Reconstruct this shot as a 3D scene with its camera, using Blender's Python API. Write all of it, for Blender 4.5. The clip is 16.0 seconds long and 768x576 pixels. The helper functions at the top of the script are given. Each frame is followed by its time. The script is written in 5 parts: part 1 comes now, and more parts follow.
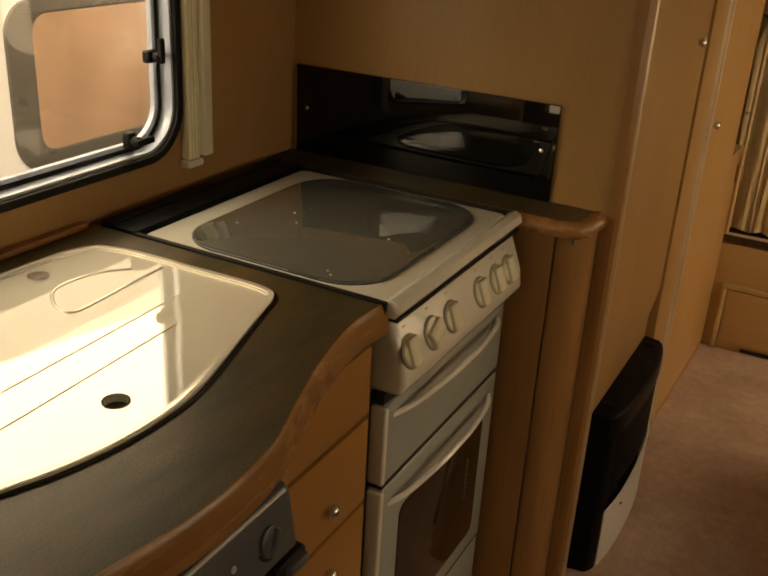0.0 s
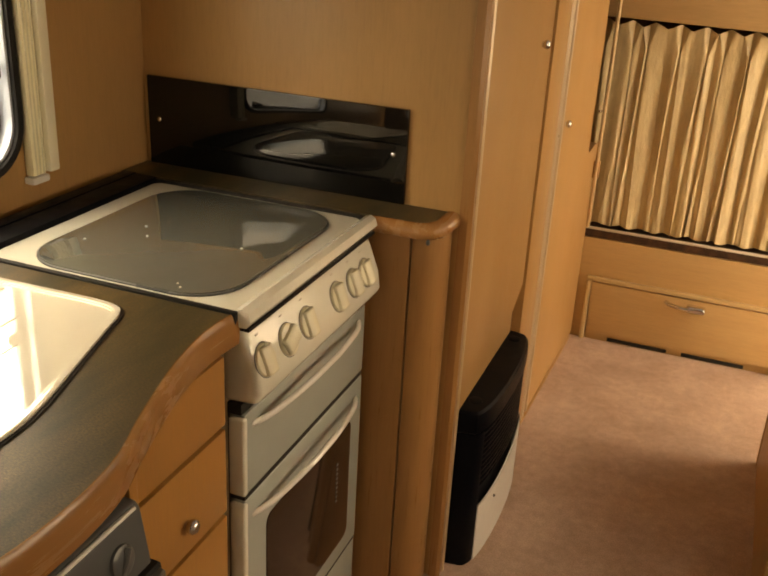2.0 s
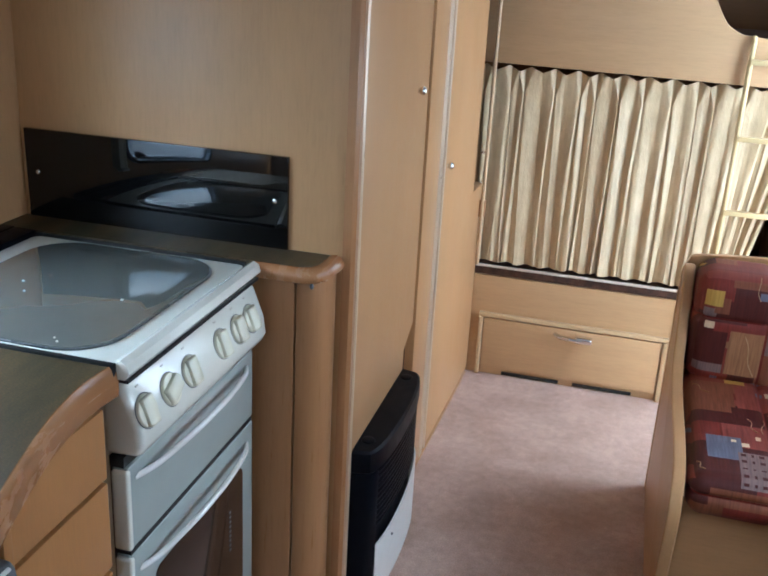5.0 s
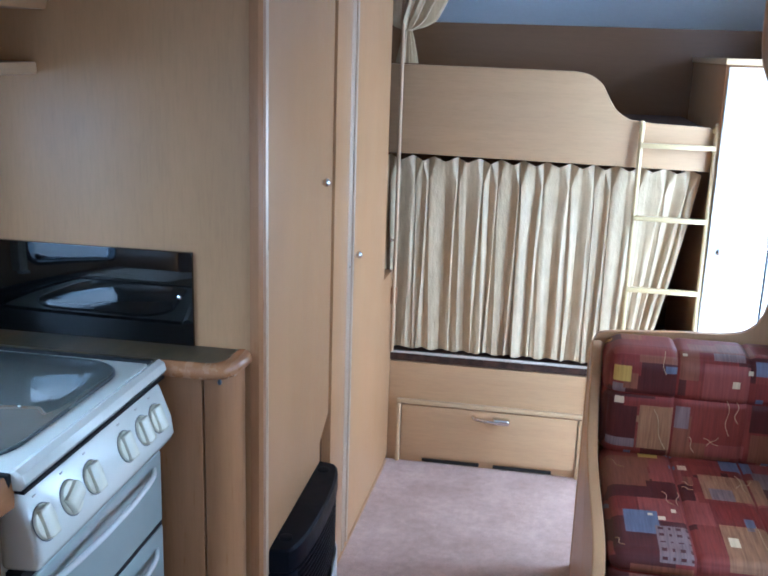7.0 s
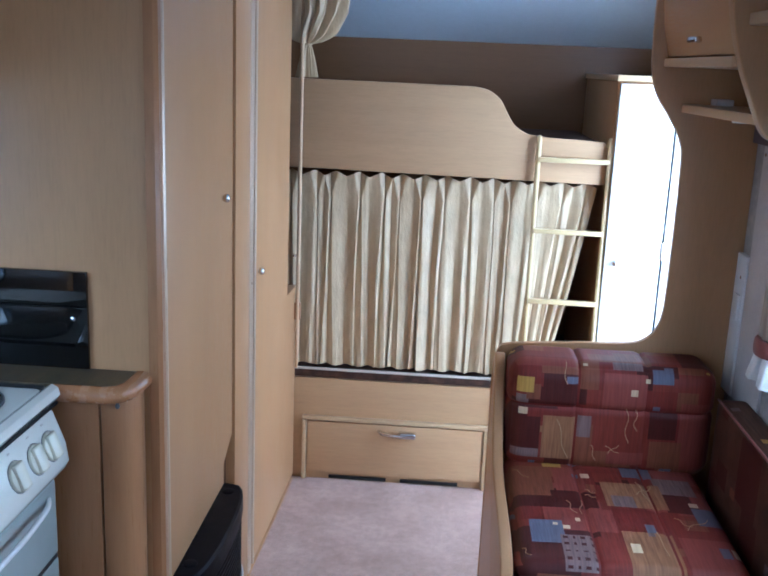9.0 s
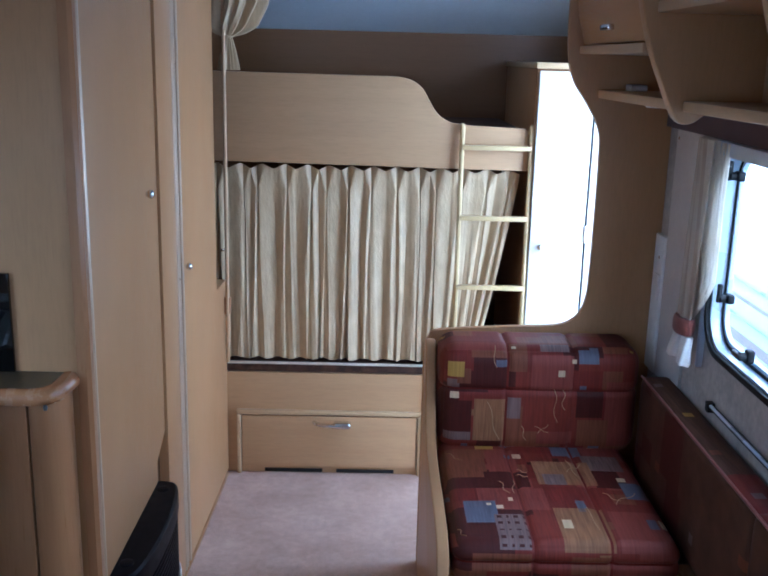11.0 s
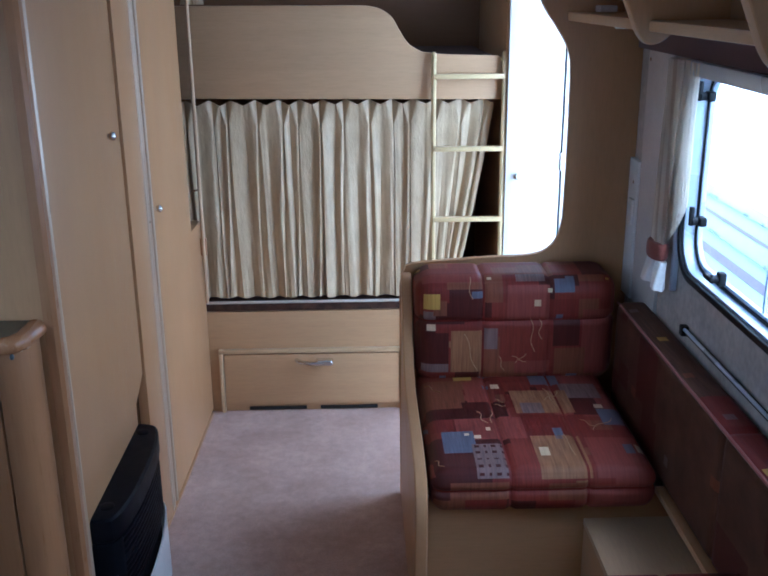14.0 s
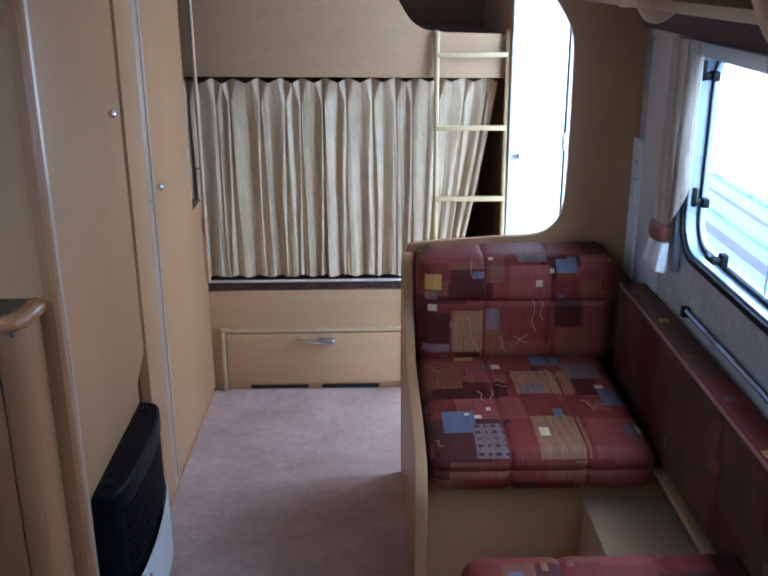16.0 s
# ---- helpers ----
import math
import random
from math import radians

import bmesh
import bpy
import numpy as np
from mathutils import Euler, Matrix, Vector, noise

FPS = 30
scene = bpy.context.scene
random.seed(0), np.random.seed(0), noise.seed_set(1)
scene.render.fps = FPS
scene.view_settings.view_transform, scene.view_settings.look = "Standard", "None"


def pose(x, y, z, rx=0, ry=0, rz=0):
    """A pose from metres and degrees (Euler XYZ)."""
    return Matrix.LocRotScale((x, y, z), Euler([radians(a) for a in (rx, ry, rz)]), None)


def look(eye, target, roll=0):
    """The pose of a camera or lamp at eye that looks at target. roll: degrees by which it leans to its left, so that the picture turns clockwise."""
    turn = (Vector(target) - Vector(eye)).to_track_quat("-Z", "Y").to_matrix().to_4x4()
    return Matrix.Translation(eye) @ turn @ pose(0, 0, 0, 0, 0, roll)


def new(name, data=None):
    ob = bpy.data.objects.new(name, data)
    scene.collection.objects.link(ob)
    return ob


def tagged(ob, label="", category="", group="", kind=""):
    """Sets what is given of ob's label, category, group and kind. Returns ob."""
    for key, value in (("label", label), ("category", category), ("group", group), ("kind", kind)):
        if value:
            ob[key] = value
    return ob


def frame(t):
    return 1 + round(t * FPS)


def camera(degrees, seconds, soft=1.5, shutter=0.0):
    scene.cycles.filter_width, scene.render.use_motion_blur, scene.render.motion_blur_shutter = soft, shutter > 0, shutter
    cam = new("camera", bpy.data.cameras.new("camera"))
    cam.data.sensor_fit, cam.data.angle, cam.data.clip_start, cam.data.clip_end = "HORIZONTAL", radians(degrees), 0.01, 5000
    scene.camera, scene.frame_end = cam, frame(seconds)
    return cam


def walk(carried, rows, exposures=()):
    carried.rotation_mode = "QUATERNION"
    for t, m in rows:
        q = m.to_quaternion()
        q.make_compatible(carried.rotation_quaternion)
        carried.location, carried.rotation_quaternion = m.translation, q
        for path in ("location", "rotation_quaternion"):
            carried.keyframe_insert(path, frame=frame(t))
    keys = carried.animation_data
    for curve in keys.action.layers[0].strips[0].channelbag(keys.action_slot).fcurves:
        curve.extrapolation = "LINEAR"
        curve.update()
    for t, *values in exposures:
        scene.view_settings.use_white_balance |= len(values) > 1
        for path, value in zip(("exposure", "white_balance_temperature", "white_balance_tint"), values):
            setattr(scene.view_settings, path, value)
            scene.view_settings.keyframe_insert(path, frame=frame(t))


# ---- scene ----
import mathutils
import mathutils.bvhtree

cam = camera(45.0, 16.0, 1.95)
PATH = [
    (0, (0.33, -0.256, 1.474), (-0.517, 1.365, 0.664), 3.3),
    (0.5, (0.348, -0.246, 1.477), (-0.443, 1.405, 0.672), 3.2),
    (1, (0.368, -0.245, 1.477), (-0.378, 1.433, 0.685), 3.0),
    (1.5, (0.381, -0.242, 1.48), (-0.31, 1.462, 0.695), 2.9),
    (2, (0.391, -0.235, 1.48), (-0.251, 1.489, 0.694), 3.2),
    (2.5, (0.389, -0.234, 1.482), (-0.257, 1.487, 0.694), 3.3),
    (3, (0.395, -0.241, 1.483), (-0.233, 1.492, 0.709), 3.3),
    (5.5, (0.447, -0.245, 1.498), (0.016, 1.594, 0.841), 3.0),
    (6, (0.451, -0.232, 1.498), (0.052, 1.632, 0.893), 2.7),
    (6.5, (0.461, -0.239, 1.495), (0.101, 1.653, 0.954), 2.1),
    (7, (0.466, -0.237, 1.498), (0.143, 1.671, 0.994), 1.9),
    (7.5, (0.467, -0.229, 1.5), (0.201, 1.692, 1.01), 2.1),
    (8, (0.461, -0.213, 1.499), (0.278, 1.72, 1.021), 2.4),
    (8.5, (0.461, -0.213, 1.499), (0.32, 1.725, 1.024), 2.4),
    (9, (0.463, -0.217, 1.499), (0.344, 1.724, 1.03), 2.4),
    (9.5, (0.462, -0.219, 1.502), (0.398, 1.724, 1.029), 2.4),
    (10, (0.46, -0.224, 1.502), (0.442, 1.72, 1.031), 2.5),
    (12.5, (0.506, -0.239, 1.501), (0.582, 1.682, 0.95), 0.1),
    (13, (0.511, -0.232, 1.499), (0.591, 1.679, 0.917), -0.1),
    (13.5, (0.516, -0.224, 1.5), (0.581, 1.68, 0.893), -0.5),
    (14, (0.52, -0.216, 1.498), (0.566, 1.686, 0.879), -0.5),
    (14.5, (0.525, -0.214, 1.498), (0.577, 1.689, 0.886), -0.5),
    (15, (0.529, -0.213, 1.498), (0.587, 1.691, 0.889), -0.5),
    (15.5, (0.528, -0.211, 1.498), (0.569, 1.691, 0.882), -0.5),
    (16, (0.527, -0.213, 1.498), (0.564, 1.674, 0.837), -0.3),
]
EXPOSURES = [(0.0, -0.33, 19500, 21), (1.0, -0.02, 19000, 21), (1.5, 0.42, 16500, 18), (2.0, 0.85, 16500, 20), (3.0, 1.2, 17500, 22), (3.2, 1.2, 17500, 22), (5.3, 1.40, 4520, 4), (7.5, 1.42, 4500, 6), (9.5, 1.14, 4520, 7), (12.5, 0.72, 4460, 8), (16.0, 0.72, 4460, 8)]
walk(cam, [(t, look(eye, target, roll)) for t, eye, target, roll in PATH], EXPOSURES)

# ---------------------------------------------------------------- world and lights
world = bpy.data.worlds.new("overcast_sky")
scene.world = world
world.use_nodes = True
wn, wl = world.node_tree.nodes, world.node_tree.links
sky = wn.new("ShaderNodeTexSky")
sky.sky_type, sky.sun_disc = "NISHITA", False
sky.sun_elevation, sky.sun_rotation = radians(48), radians(120)
sky.air_density, sky.dust_density = 1.0, 8.0
wn["Background"].inputs["Strength"].default_value = 0.15
wl.new(sky.outputs["Color"], wn["Background"].inputs["Color"])

sun = new("sun", bpy.data.lights.new("sun", "SUN"))
sun.data.energy, sun.data.angle, sun.data.color = 5.0, radians(12), (1.0, 0.98, 0.95)
sun.matrix_world = look((4, -3, 5), (0, 0, 0))


def window_lamp(name, eye, target, w, h, watts, color=(0.93, 0.97, 1.0)):
    """Area lamp outside an opening, for sky light or added fill."""
    lamp = new(name, bpy.data.lights.new(name, "AREA"))
    lamp.data.shape, lamp.data.size, lamp.data.size_y = "RECTANGLE", w, h
    lamp.data.energy, lamp.data.color = watts, color
    lamp.matrix_world = look(eye, target)
    return lamp


window_lamp("daylight_right_window", (1.66, 1.35, 1.62), (0.75, 1.55, 0.5), 2.0, 0.8, 11)
window_lamp("daylight_left_window", (-1.22, 0.8, 1.78), (-0.3, 0.6, 0.95), 1.7, 0.8, 16, (0.72, 0.87, 1.0))
# second lamp added outside this window, brightens bulkhead and glass reflections
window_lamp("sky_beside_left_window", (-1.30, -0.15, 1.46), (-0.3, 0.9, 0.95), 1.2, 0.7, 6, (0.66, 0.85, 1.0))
window_lamp("daylight_entrance_door", (1.43, 2.46, 0.95), (1.13, 2.92, 0.95), 0.4, 1.65, 7.8, (0.87, 0.95, 1.0))
# fill lamp added behind the camera, no known window there
window_lamp("daylight_front_window", (-0.1, -2.66, 1.25), (-0.1, 0, 1.1), 0.8, 0.5, 4.5)


# ---------------------------------------------------------------- materials
def nodes_of(name):
    m = bpy.data.materials.new(name)
    m.use_nodes = True
    return m, m.node_tree.nodes, m.node_tree.links, m.node_tree.nodes["Principled BSDF"]


def coords(n, l, scale):
    tc = n.new("ShaderNodeTexCoord")
    mp = n.new("ShaderNodeMapping")
    mp.inputs["Scale"].default_value = scale
    l.new(tc.outputs["Object"], mp.inputs["Vector"])
    return mp.outputs["Vector"]


def noise_node(n, l, vec, scale, detail=4.0, rough=0.55):
    t = n.new("ShaderNodeTexNoise")
    t.inputs["Scale"].default_value, t.inputs["Detail"].default_value, t.inputs["Roughness"].default_value = scale, detail, rough
    l.new(vec, t.inputs["Vector"])
    return t.outputs["Fac"]


def ramp(n, l, fac, stops):
    r = n.new("ShaderNodeValToRGB")
    e = r.color_ramp.elements
    while len(e) < len(stops):
        e.new(0.5)
    for el, (p, c) in zip(e, stops):
        el.position, el.color = p, (*c, 1)
    l.new(fac, r.inputs["Fac"])
    return r.outputs["Color"]


def mix(n, l, kind, fac, a, b):
    m = n.new("ShaderNodeMix")
    m.data_type, m.blend_type = "RGBA", kind
    m.inputs[0].default_value = fac
    l.new(a, m.inputs[6])
    l.new(b, m.inputs[7])
    return m.outputs[2]


def bump(n, l, bsdf, fac, strength, dist):
    b = n.new("ShaderNodeBump")
    b.inputs["Strength"].default_value, b.inputs["Distance"].default_value = strength, dist
    l.new(fac, b.inputs["Height"])
    l.new(b.outputs["Normal"], bsdf.inputs["Normal"])


def shade(c, k):
    return tuple(min(1.0, v * k) for v in c)


def wood(name, c, along="z", rough=0.36, contrast=0.07, fine=75.0, relief=0.04, long=7.0, gloss=0.28):
    """Veneer with fine grain along one axis."""
    m, n, l, b = nodes_of(name)
    sc = {"x": (long, fine, fine), "y": (fine, long, fine), "z": (fine, fine, long)}[along]
    v = coords(n, l, sc)
    grain = noise_node(n, l, v, 3.0, 6.0, 0.62)
    col = ramp(n, l, grain, [(0.3, shade(c, 1 - contrast)), (0.5, c), (0.72, shade(c, 1 + contrast * 0.6))])
    broad = noise_node(n, l, coords(n, l, (sc[0] * 0.12, sc[1] * 0.12, sc[2] * 0.4)), 1.2, 3.0)
    tone = ramp(n, l, broad, [(0.3, (0.86, 0.84, 0.82)), (0.7, (1.0, 1.0, 1.0))])
    l.new(mix(n, l, "MULTIPLY", 0.45, col, tone), b.inputs["Base Color"])
    rr = ramp(n, l, grain, [(0.2, (rough * 0.8,) * 3), (0.8, (rough * 1.25,) * 3)])
    l.new(rr, b.inputs["Roughness"])
    b.inputs["Specular IOR Level"].default_value = gloss
    bump(n, l, b, grain, relief, 0.002)
    return m


def plain(name, c, rough=0.5, metal=0.0, vary=0.08, scale=30.0, relief=0.05, coat=0.0):
    """Paint, plastic or metal with slight unevenness at two scales."""
    m, n, l, b = nodes_of(name)
    v = coords(n, l, (1, 1, 1))
    f1 = noise_node(n, l, v, scale, 5.0)
    f2 = noise_node(n, l, v, scale * 0.12, 2.0)
    a = ramp(n, l, f1, [(0.25, shade(c, 1 - vary)), (0.75, shade(c, 1 + vary * 0.5))])
    d = ramp(n, l, f2, [(0.3, (1 - vary * 1.2,) * 3), (0.65, (1, 1, 1))])
    l.new(mix(n, l, "MULTIPLY", 1.0, a, d), b.inputs["Base Color"])
    l.new(ramp(n, l, f2, [(0.2, (rough * 0.85,) * 3), (0.8, (min(1, rough * 1.2),) * 3)]), b.inputs["Roughness"])
    b.inputs["Metallic"].default_value = metal
    b.inputs["Coat Weight"].default_value = coat
    if relief:
        bump(n, l, b, f1, relief, 0.002)
    return m


def cloth(name, c, weave=900.0, vary=0.18, sheen=0.2, streak=(1, 1, 1), rough=0.85, gloss=0.5):
    m, n, l, b = nodes_of(name)
    v = coords(n, l, streak)
    f1 = noise_node(n, l, v, weave * 0.25, 3.0)
    f2 = noise_node(n, l, v, 9.0, 4.0)
    a = ramp(n, l, f1, [(0.25, shade(c, 1 - vary)), (0.75, shade(c, 1 + vary))])
    d = ramp(n, l, f2, [(0.3, (0.82,) * 3), (0.7, (1, 1, 1))])
    l.new(mix(n, l, "MULTIPLY", 1.0, a, d), b.inputs["Base Color"])
    b.inputs["Roughness"].default_value = rough
    b.inputs["Specular IOR Level"].default_value = gloss
    b.inputs["Sheen Weight"].default_value = sheen
    bump(n, l, b, f1, 0.25, 0.002)
    return m


def laminate(name, dark, light):
    """Stone-effect worktop: fine speckle over broad drifting streaks."""
    m, n, l, b = nodes_of(name)
    streaks = noise_node(n, l, coords(n, l, (9, 2.2, 9)), 2.0, 5.0, 0.6)
    speck = noise_node(n, l, coords(n, l, (1, 1.6, 1)), 260.0, 4.0, 0.75)
    a = ramp(n, l, streaks, [(0.34, dark), (0.52, tuple((p + q) / 2 for p, q in zip(dark, light))), (0.7, light)])
    d = ramp(n, l, speck, [(0.32, (0.45, 0.46, 0.48)), (0.5, (1.0, 1.0, 1.0)), (0.68, (1.75, 1.6, 1.3))])
    l.new(mix(n, l, "MULTIPLY", 1.0, a, d), b.inputs["Base Color"])
    l.new(ramp(n, l, speck, [(0.2, (0.32,) * 3), (0.8, (0.46,) * 3)]), b.inputs["Roughness"])
    b.inputs["Specular IOR Level"].default_value = 0.35
    bump(n, l, b, speck, 0.08, 0.001)
    return m


def carpet(name, c):
    """Short pile with trodden and soiled patches."""
    m, n, l, b = nodes_of(name)
    v = coords(n, l, (1, 1, 1))
    pile, tuft, wear = noise_node(n, l, v, 260.0, 3.0, 0.7), noise_node(n, l, v, 38.0, 4.0, 0.65), noise_node(n, l, v, 4.5, 5.0, 0.6)
    a = ramp(n, l, pile, [(0.25, shade(c, 0.68)), (0.5, c), (0.75, shade(c, 1.3))])
    d = ramp(n, l, tuft, [(0.3, (0.84, 0.83, 0.82)), (0.65, (1.05, 1.05, 1.05))])
    e = ramp(n, l, wear, [(0.34, (0.78, 0.735, 0.70)), (0.6, (1.0, 1.0, 1.0))])
    l.new(mix(n, l, "MULTIPLY", 1.0, mix(n, l, "MULTIPLY", 1.0, a, d), e), b.inputs["Base Color"])
    b.inputs["Roughness"].default_value = 0.95
    b.inputs["Sheen Weight"].default_value = 0.2
    bump(n, l, b, pile, 0.5, 0.004)
    return m


def satin(name, c, stripe=None):
    """Crinkled curtain cloth with fine upright threads; stripe: a second colour in broad upright bands."""
    m, n, l, b = nodes_of(name)
    thread = noise_node(n, l, coords(n, l, (1, 1, 0.02)), 90.0, 3.0)
    blot = noise_node(n, l, coords(n, l, (1, 1, 0.45)), 26.0, 4.0, 0.6)
    a = ramp(n, l, thread, [(0.25, shade(c, 0.9)), (0.75, shade(c, 1.08))])
    d = ramp(n, l, blot, [(0.3, (0.80, 0.79, 0.77)), (0.66, (1, 1, 1))])
    col = mix(n, l, "MULTIPLY", 1.0, a, d)
    if stripe:
        band = noise_node(n, l, coords(n, l, (0.2, 1, 0.02)), 46.0, 1.0)
        k = ramp(n, l, band, [(0.54, (1, 1, 1)), (0.58, stripe)])
        col = mix(n, l, "MULTIPLY", 1.0, col, k)
    l.new(col, b.inputs["Base Color"])
    l.new(ramp(n, l, blot, [(0.3, (0.42,) * 3), (0.7, (0.62,) * 3)]), b.inputs["Roughness"])
    b.inputs["Sheen Weight"].default_value = 0.1
    crease = noise_node(n, l, coords(n, l, (1, 1, 0.45)), 34.0, 4.0, 0.6)
    bump(n, l, b, crease, 0.45, 0.008)
    return m


def let_through(m, c, share):
    """Lets some daylight shine through thin cloth."""
    n, l = m.node_tree.nodes, m.node_tree.links
    tr = n.new("ShaderNodeBsdfTranslucent")
    tr.inputs["Color"].default_value = (*c, 1)
    mx = n.new("ShaderNodeMixShader")
    mx.inputs[0].default_value = share
    l.new(n["Principled BSDF"].outputs[0], mx.inputs[1])
    l.new(tr.outputs[0], mx.inputs[2])
    l.new(mx.outputs[0], n["Material Output"].inputs["Surface"])
    return m


def clear(name, c, rough=0.02):
    """Thin clear sheet: mostly see-through, with a gloss."""
    m, n, l, b = nodes_of(name)
    tr = n.new("ShaderNodeBsdfTransparent")
    tr.inputs["Color"].default_value = (*c, 1)
    gl = n.new("ShaderNodeBsdfGlossy")
    gl.inputs["Roughness"].default_value = rough
    mx = n.new("ShaderNodeMixShader")
    mx.inputs[0].default_value = 0.04
    l.new(tr.outputs[0], mx.inputs[1])
    l.new(gl.outputs[0], mx.inputs[2])
    l.new(mx.outputs[0], n["Material Output"].inputs["Surface"])
    return m


OAK = (0.449, 0.252, 0.113)
M_WOOD = wood("oak_veneer_upright", OAK, "z")
M_WOOD_X = wood("oak_veneer_level", OAK, "x")
M_WOOD_Y = wood("oak_veneer_lengthwise", OAK, "y")
M_EDGE = wood("solid_oak_edge", (0.36, 0.168, 0.068), "y", 0.26, 0.10, 16.0, 0.0, 1.2, 0.5)
M_DRAWER = wood("warm_oak_drawer_front", (0.43, 0.202, 0.070), "z")
M_EDGE_Z = wood("solid_oak_post", (0.365, 0.180, 0.076), "z", 0.3, 0.09, 50.0, 0.02, 3.0)
M_PALE = wood("pale_beech_edge", (0.53, 0.355, 0.195), "y", 0.35, 0.1)
# veneer colour taken down to match the dim corner over the bunks
M_WOOD_DARK = wood("darkened_brown_veneer", (0.19, 0.099, 0.044), "x")
# oak lightened for the doorway light on the lower bunk front
M_WOOD_PALE = wood("lit_oak_bunk_front", (0.52, 0.335, 0.168), "x")
M_BOARD = wood("pale_oak_bunk_board", (0.45, 0.292, 0.152), "x")
M_PALE_X = wood("pale_beech_rail", (0.54, 0.385, 0.21), "x", 0.35, 0.1)
M_LADDER = plain("pale_lacquered_ladder", (0.56, 0.43, 0.215), 0.3, 0, 0.05)
M_LAMINATE = laminate("dark_mottled_laminate", (0.036, 0.033, 0.018), (0.108, 0.072, 0.034))
M_SINK = plain("polished_steel_sink", (0.88, 0.85, 0.74), 0.03, 0.28, 0.02, 20.0, 0.0)
M_ENAMEL = plain("cream_enamel", (0.78, 0.78, 0.69), 0.16, 0, 0.03, 20.0, 0.005, 0.5)
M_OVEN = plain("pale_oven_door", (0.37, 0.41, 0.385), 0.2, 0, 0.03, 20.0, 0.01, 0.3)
M_KNOB = plain("ivory_plastic", (0.80, 0.77, 0.60), 0.25, 0, 0.04)
M_SMOKED = plain("smoked_glass_lid", (0.14, 0.15, 0.135), 0.02, 0, 0.1, 8.0, 0.0, 0.9)
M_SMOKED.node_tree.nodes["Principled BSDF"].inputs["Coat IOR"].default_value = 1.8
M_BLACKGLASS = plain("black_glass", (0.004, 0.004, 0.004), 0.03, 0, 0.1, 8.0, 0.0)
M_BLACKGLASS.node_tree.nodes["Principled BSDF"].inputs["IOR"].default_value = 1.5
M_OVENGLASS = plain("brown_oven_glass", (0.035, 0.02, 0.014), 0.06, 0, 0.1, 8.0, 0.0)
M_RUBBER = plain("black_rubber", (0.012, 0.012, 0.013), 0.5, 0, 0.1)
M_RUBBER.node_tree.nodes["Principled BSDF"].inputs["Specular IOR Level"].default_value = 0.2
M_PLASTIC_BLACK = plain("black_heater_plastic", (0.0022, 0.003, 0.006), 0.45, 0, 0.1, 200.0, 0.1)
M_PLASTIC_BLACK.node_tree.nodes["Principled BSDF"].inputs["Specular IOR Level"].default_value = 0.11
M_CHROME = plain("brushed_chrome", (0.72, 0.72, 0.72), 0.18, 1.0, 0.05)
M_SATIN = plain("satin_silver", (0.97, 0.97, 0.93), 0.12, 0.25, 0.02)
M_MARK = plain("faint_print", (0.56, 0.53, 0.45), 0.4, 0, 0.05)
# oak lightened in colour for the window glints along the beads
M_BEAD = plain("glint_toned_oak", (0.58, 0.45, 0.32), 0.3, 0.25, 0.04, 30.0, 0.0, 0.4)
M_GREY = plain("grey_fridge_plastic", (0.088, 0.098, 0.105), 0.28, 0, 0.06)
# pale colour makes the corner wardrobe front read as blown out by daylight
M_PALEDOOR = plain("pale_blown_out_door", (0.72, 0.69, 0.64), 0.35, 0, 0.04)
M_VINYL = plain("pale_speckled_vinyl", (0.64, 0.60, 0.56), 0.6, 0, 0.07, 120.0, 0.1)
M_CREAM = plain("cream_blind_channel", (0.93, 0.88, 0.66), 0.35, 0, 0.04)
M_TANFIN = plain("pale_blind_fin", (0.80, 0.75, 0.60), 0.45, 0, 0.04)
M_WHITE = plain("white_plastic", (0.78, 0.78, 0.76), 0.4, 0, 0.04)
M_TRACK = plain("ivory_curtain_track", (0.60, 0.55, 0.47), 0.4, 0, 0.06)
M_HEATWHITE = plain("white_heater_sheet", (0.74, 0.74, 0.72), 0.35, 0, 0.04)
M_WALLPAPER = plain("grey_wallboard", (0.52, 0.485, 0.44), 0.7, 0, 0.22, 60.0, 0.2)
# blue cast of the skylight is put into the white board
M_CEIL = plain("skylight_tinted_ceiling", (0.65, 0.71, 0.775), 0.6, 0, 0.04, 60.0, 0.1)
M_CARPET = carpet("pinkish_beige_carpet", (0.488, 0.334, 0.266))
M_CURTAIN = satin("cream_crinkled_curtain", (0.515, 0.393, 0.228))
M_DRAPE = let_through(satin("cream_window_curtain", (0.88, 0.83, 0.74), (0.55, 0.44, 0.36)), (0.94, 0.90, 0.82), 0.55)
M_TAIL = let_through(cloth("pale_cream_lining", (0.95, 0.93, 0.88), 600.0, 0.05, 0.1), (0.85, 0.83, 0.78), 0.05)
# near-black filler; in gaps its colour stands for the shade
M_DARK = plain("near_black_filler", (0.012, 0.010, 0.008), 0.8, 0, 0.1)
M_MATTRESS = cloth("dark_brown_mattress_cover", (0.07, 0.032, 0.018), 120.0, 0.6, 0.0)
M_GLASS = clear("window_acrylic", (0.94, 0.96, 0.97))
# alloy tinted blue for the glare fringe at the bright windows
M_ALU = plain("blue_tinted_alloy", (0.60, 0.69, 0.82), 0.28, 0.25, 0.05)
LINES = (1.3, 0.08, 0.08)
M_RED = cloth("dark_red_fabric", (0.15, 0.019, 0.012), 700.0, 0.2, 0.0, LINES, 0.55, 0.25)
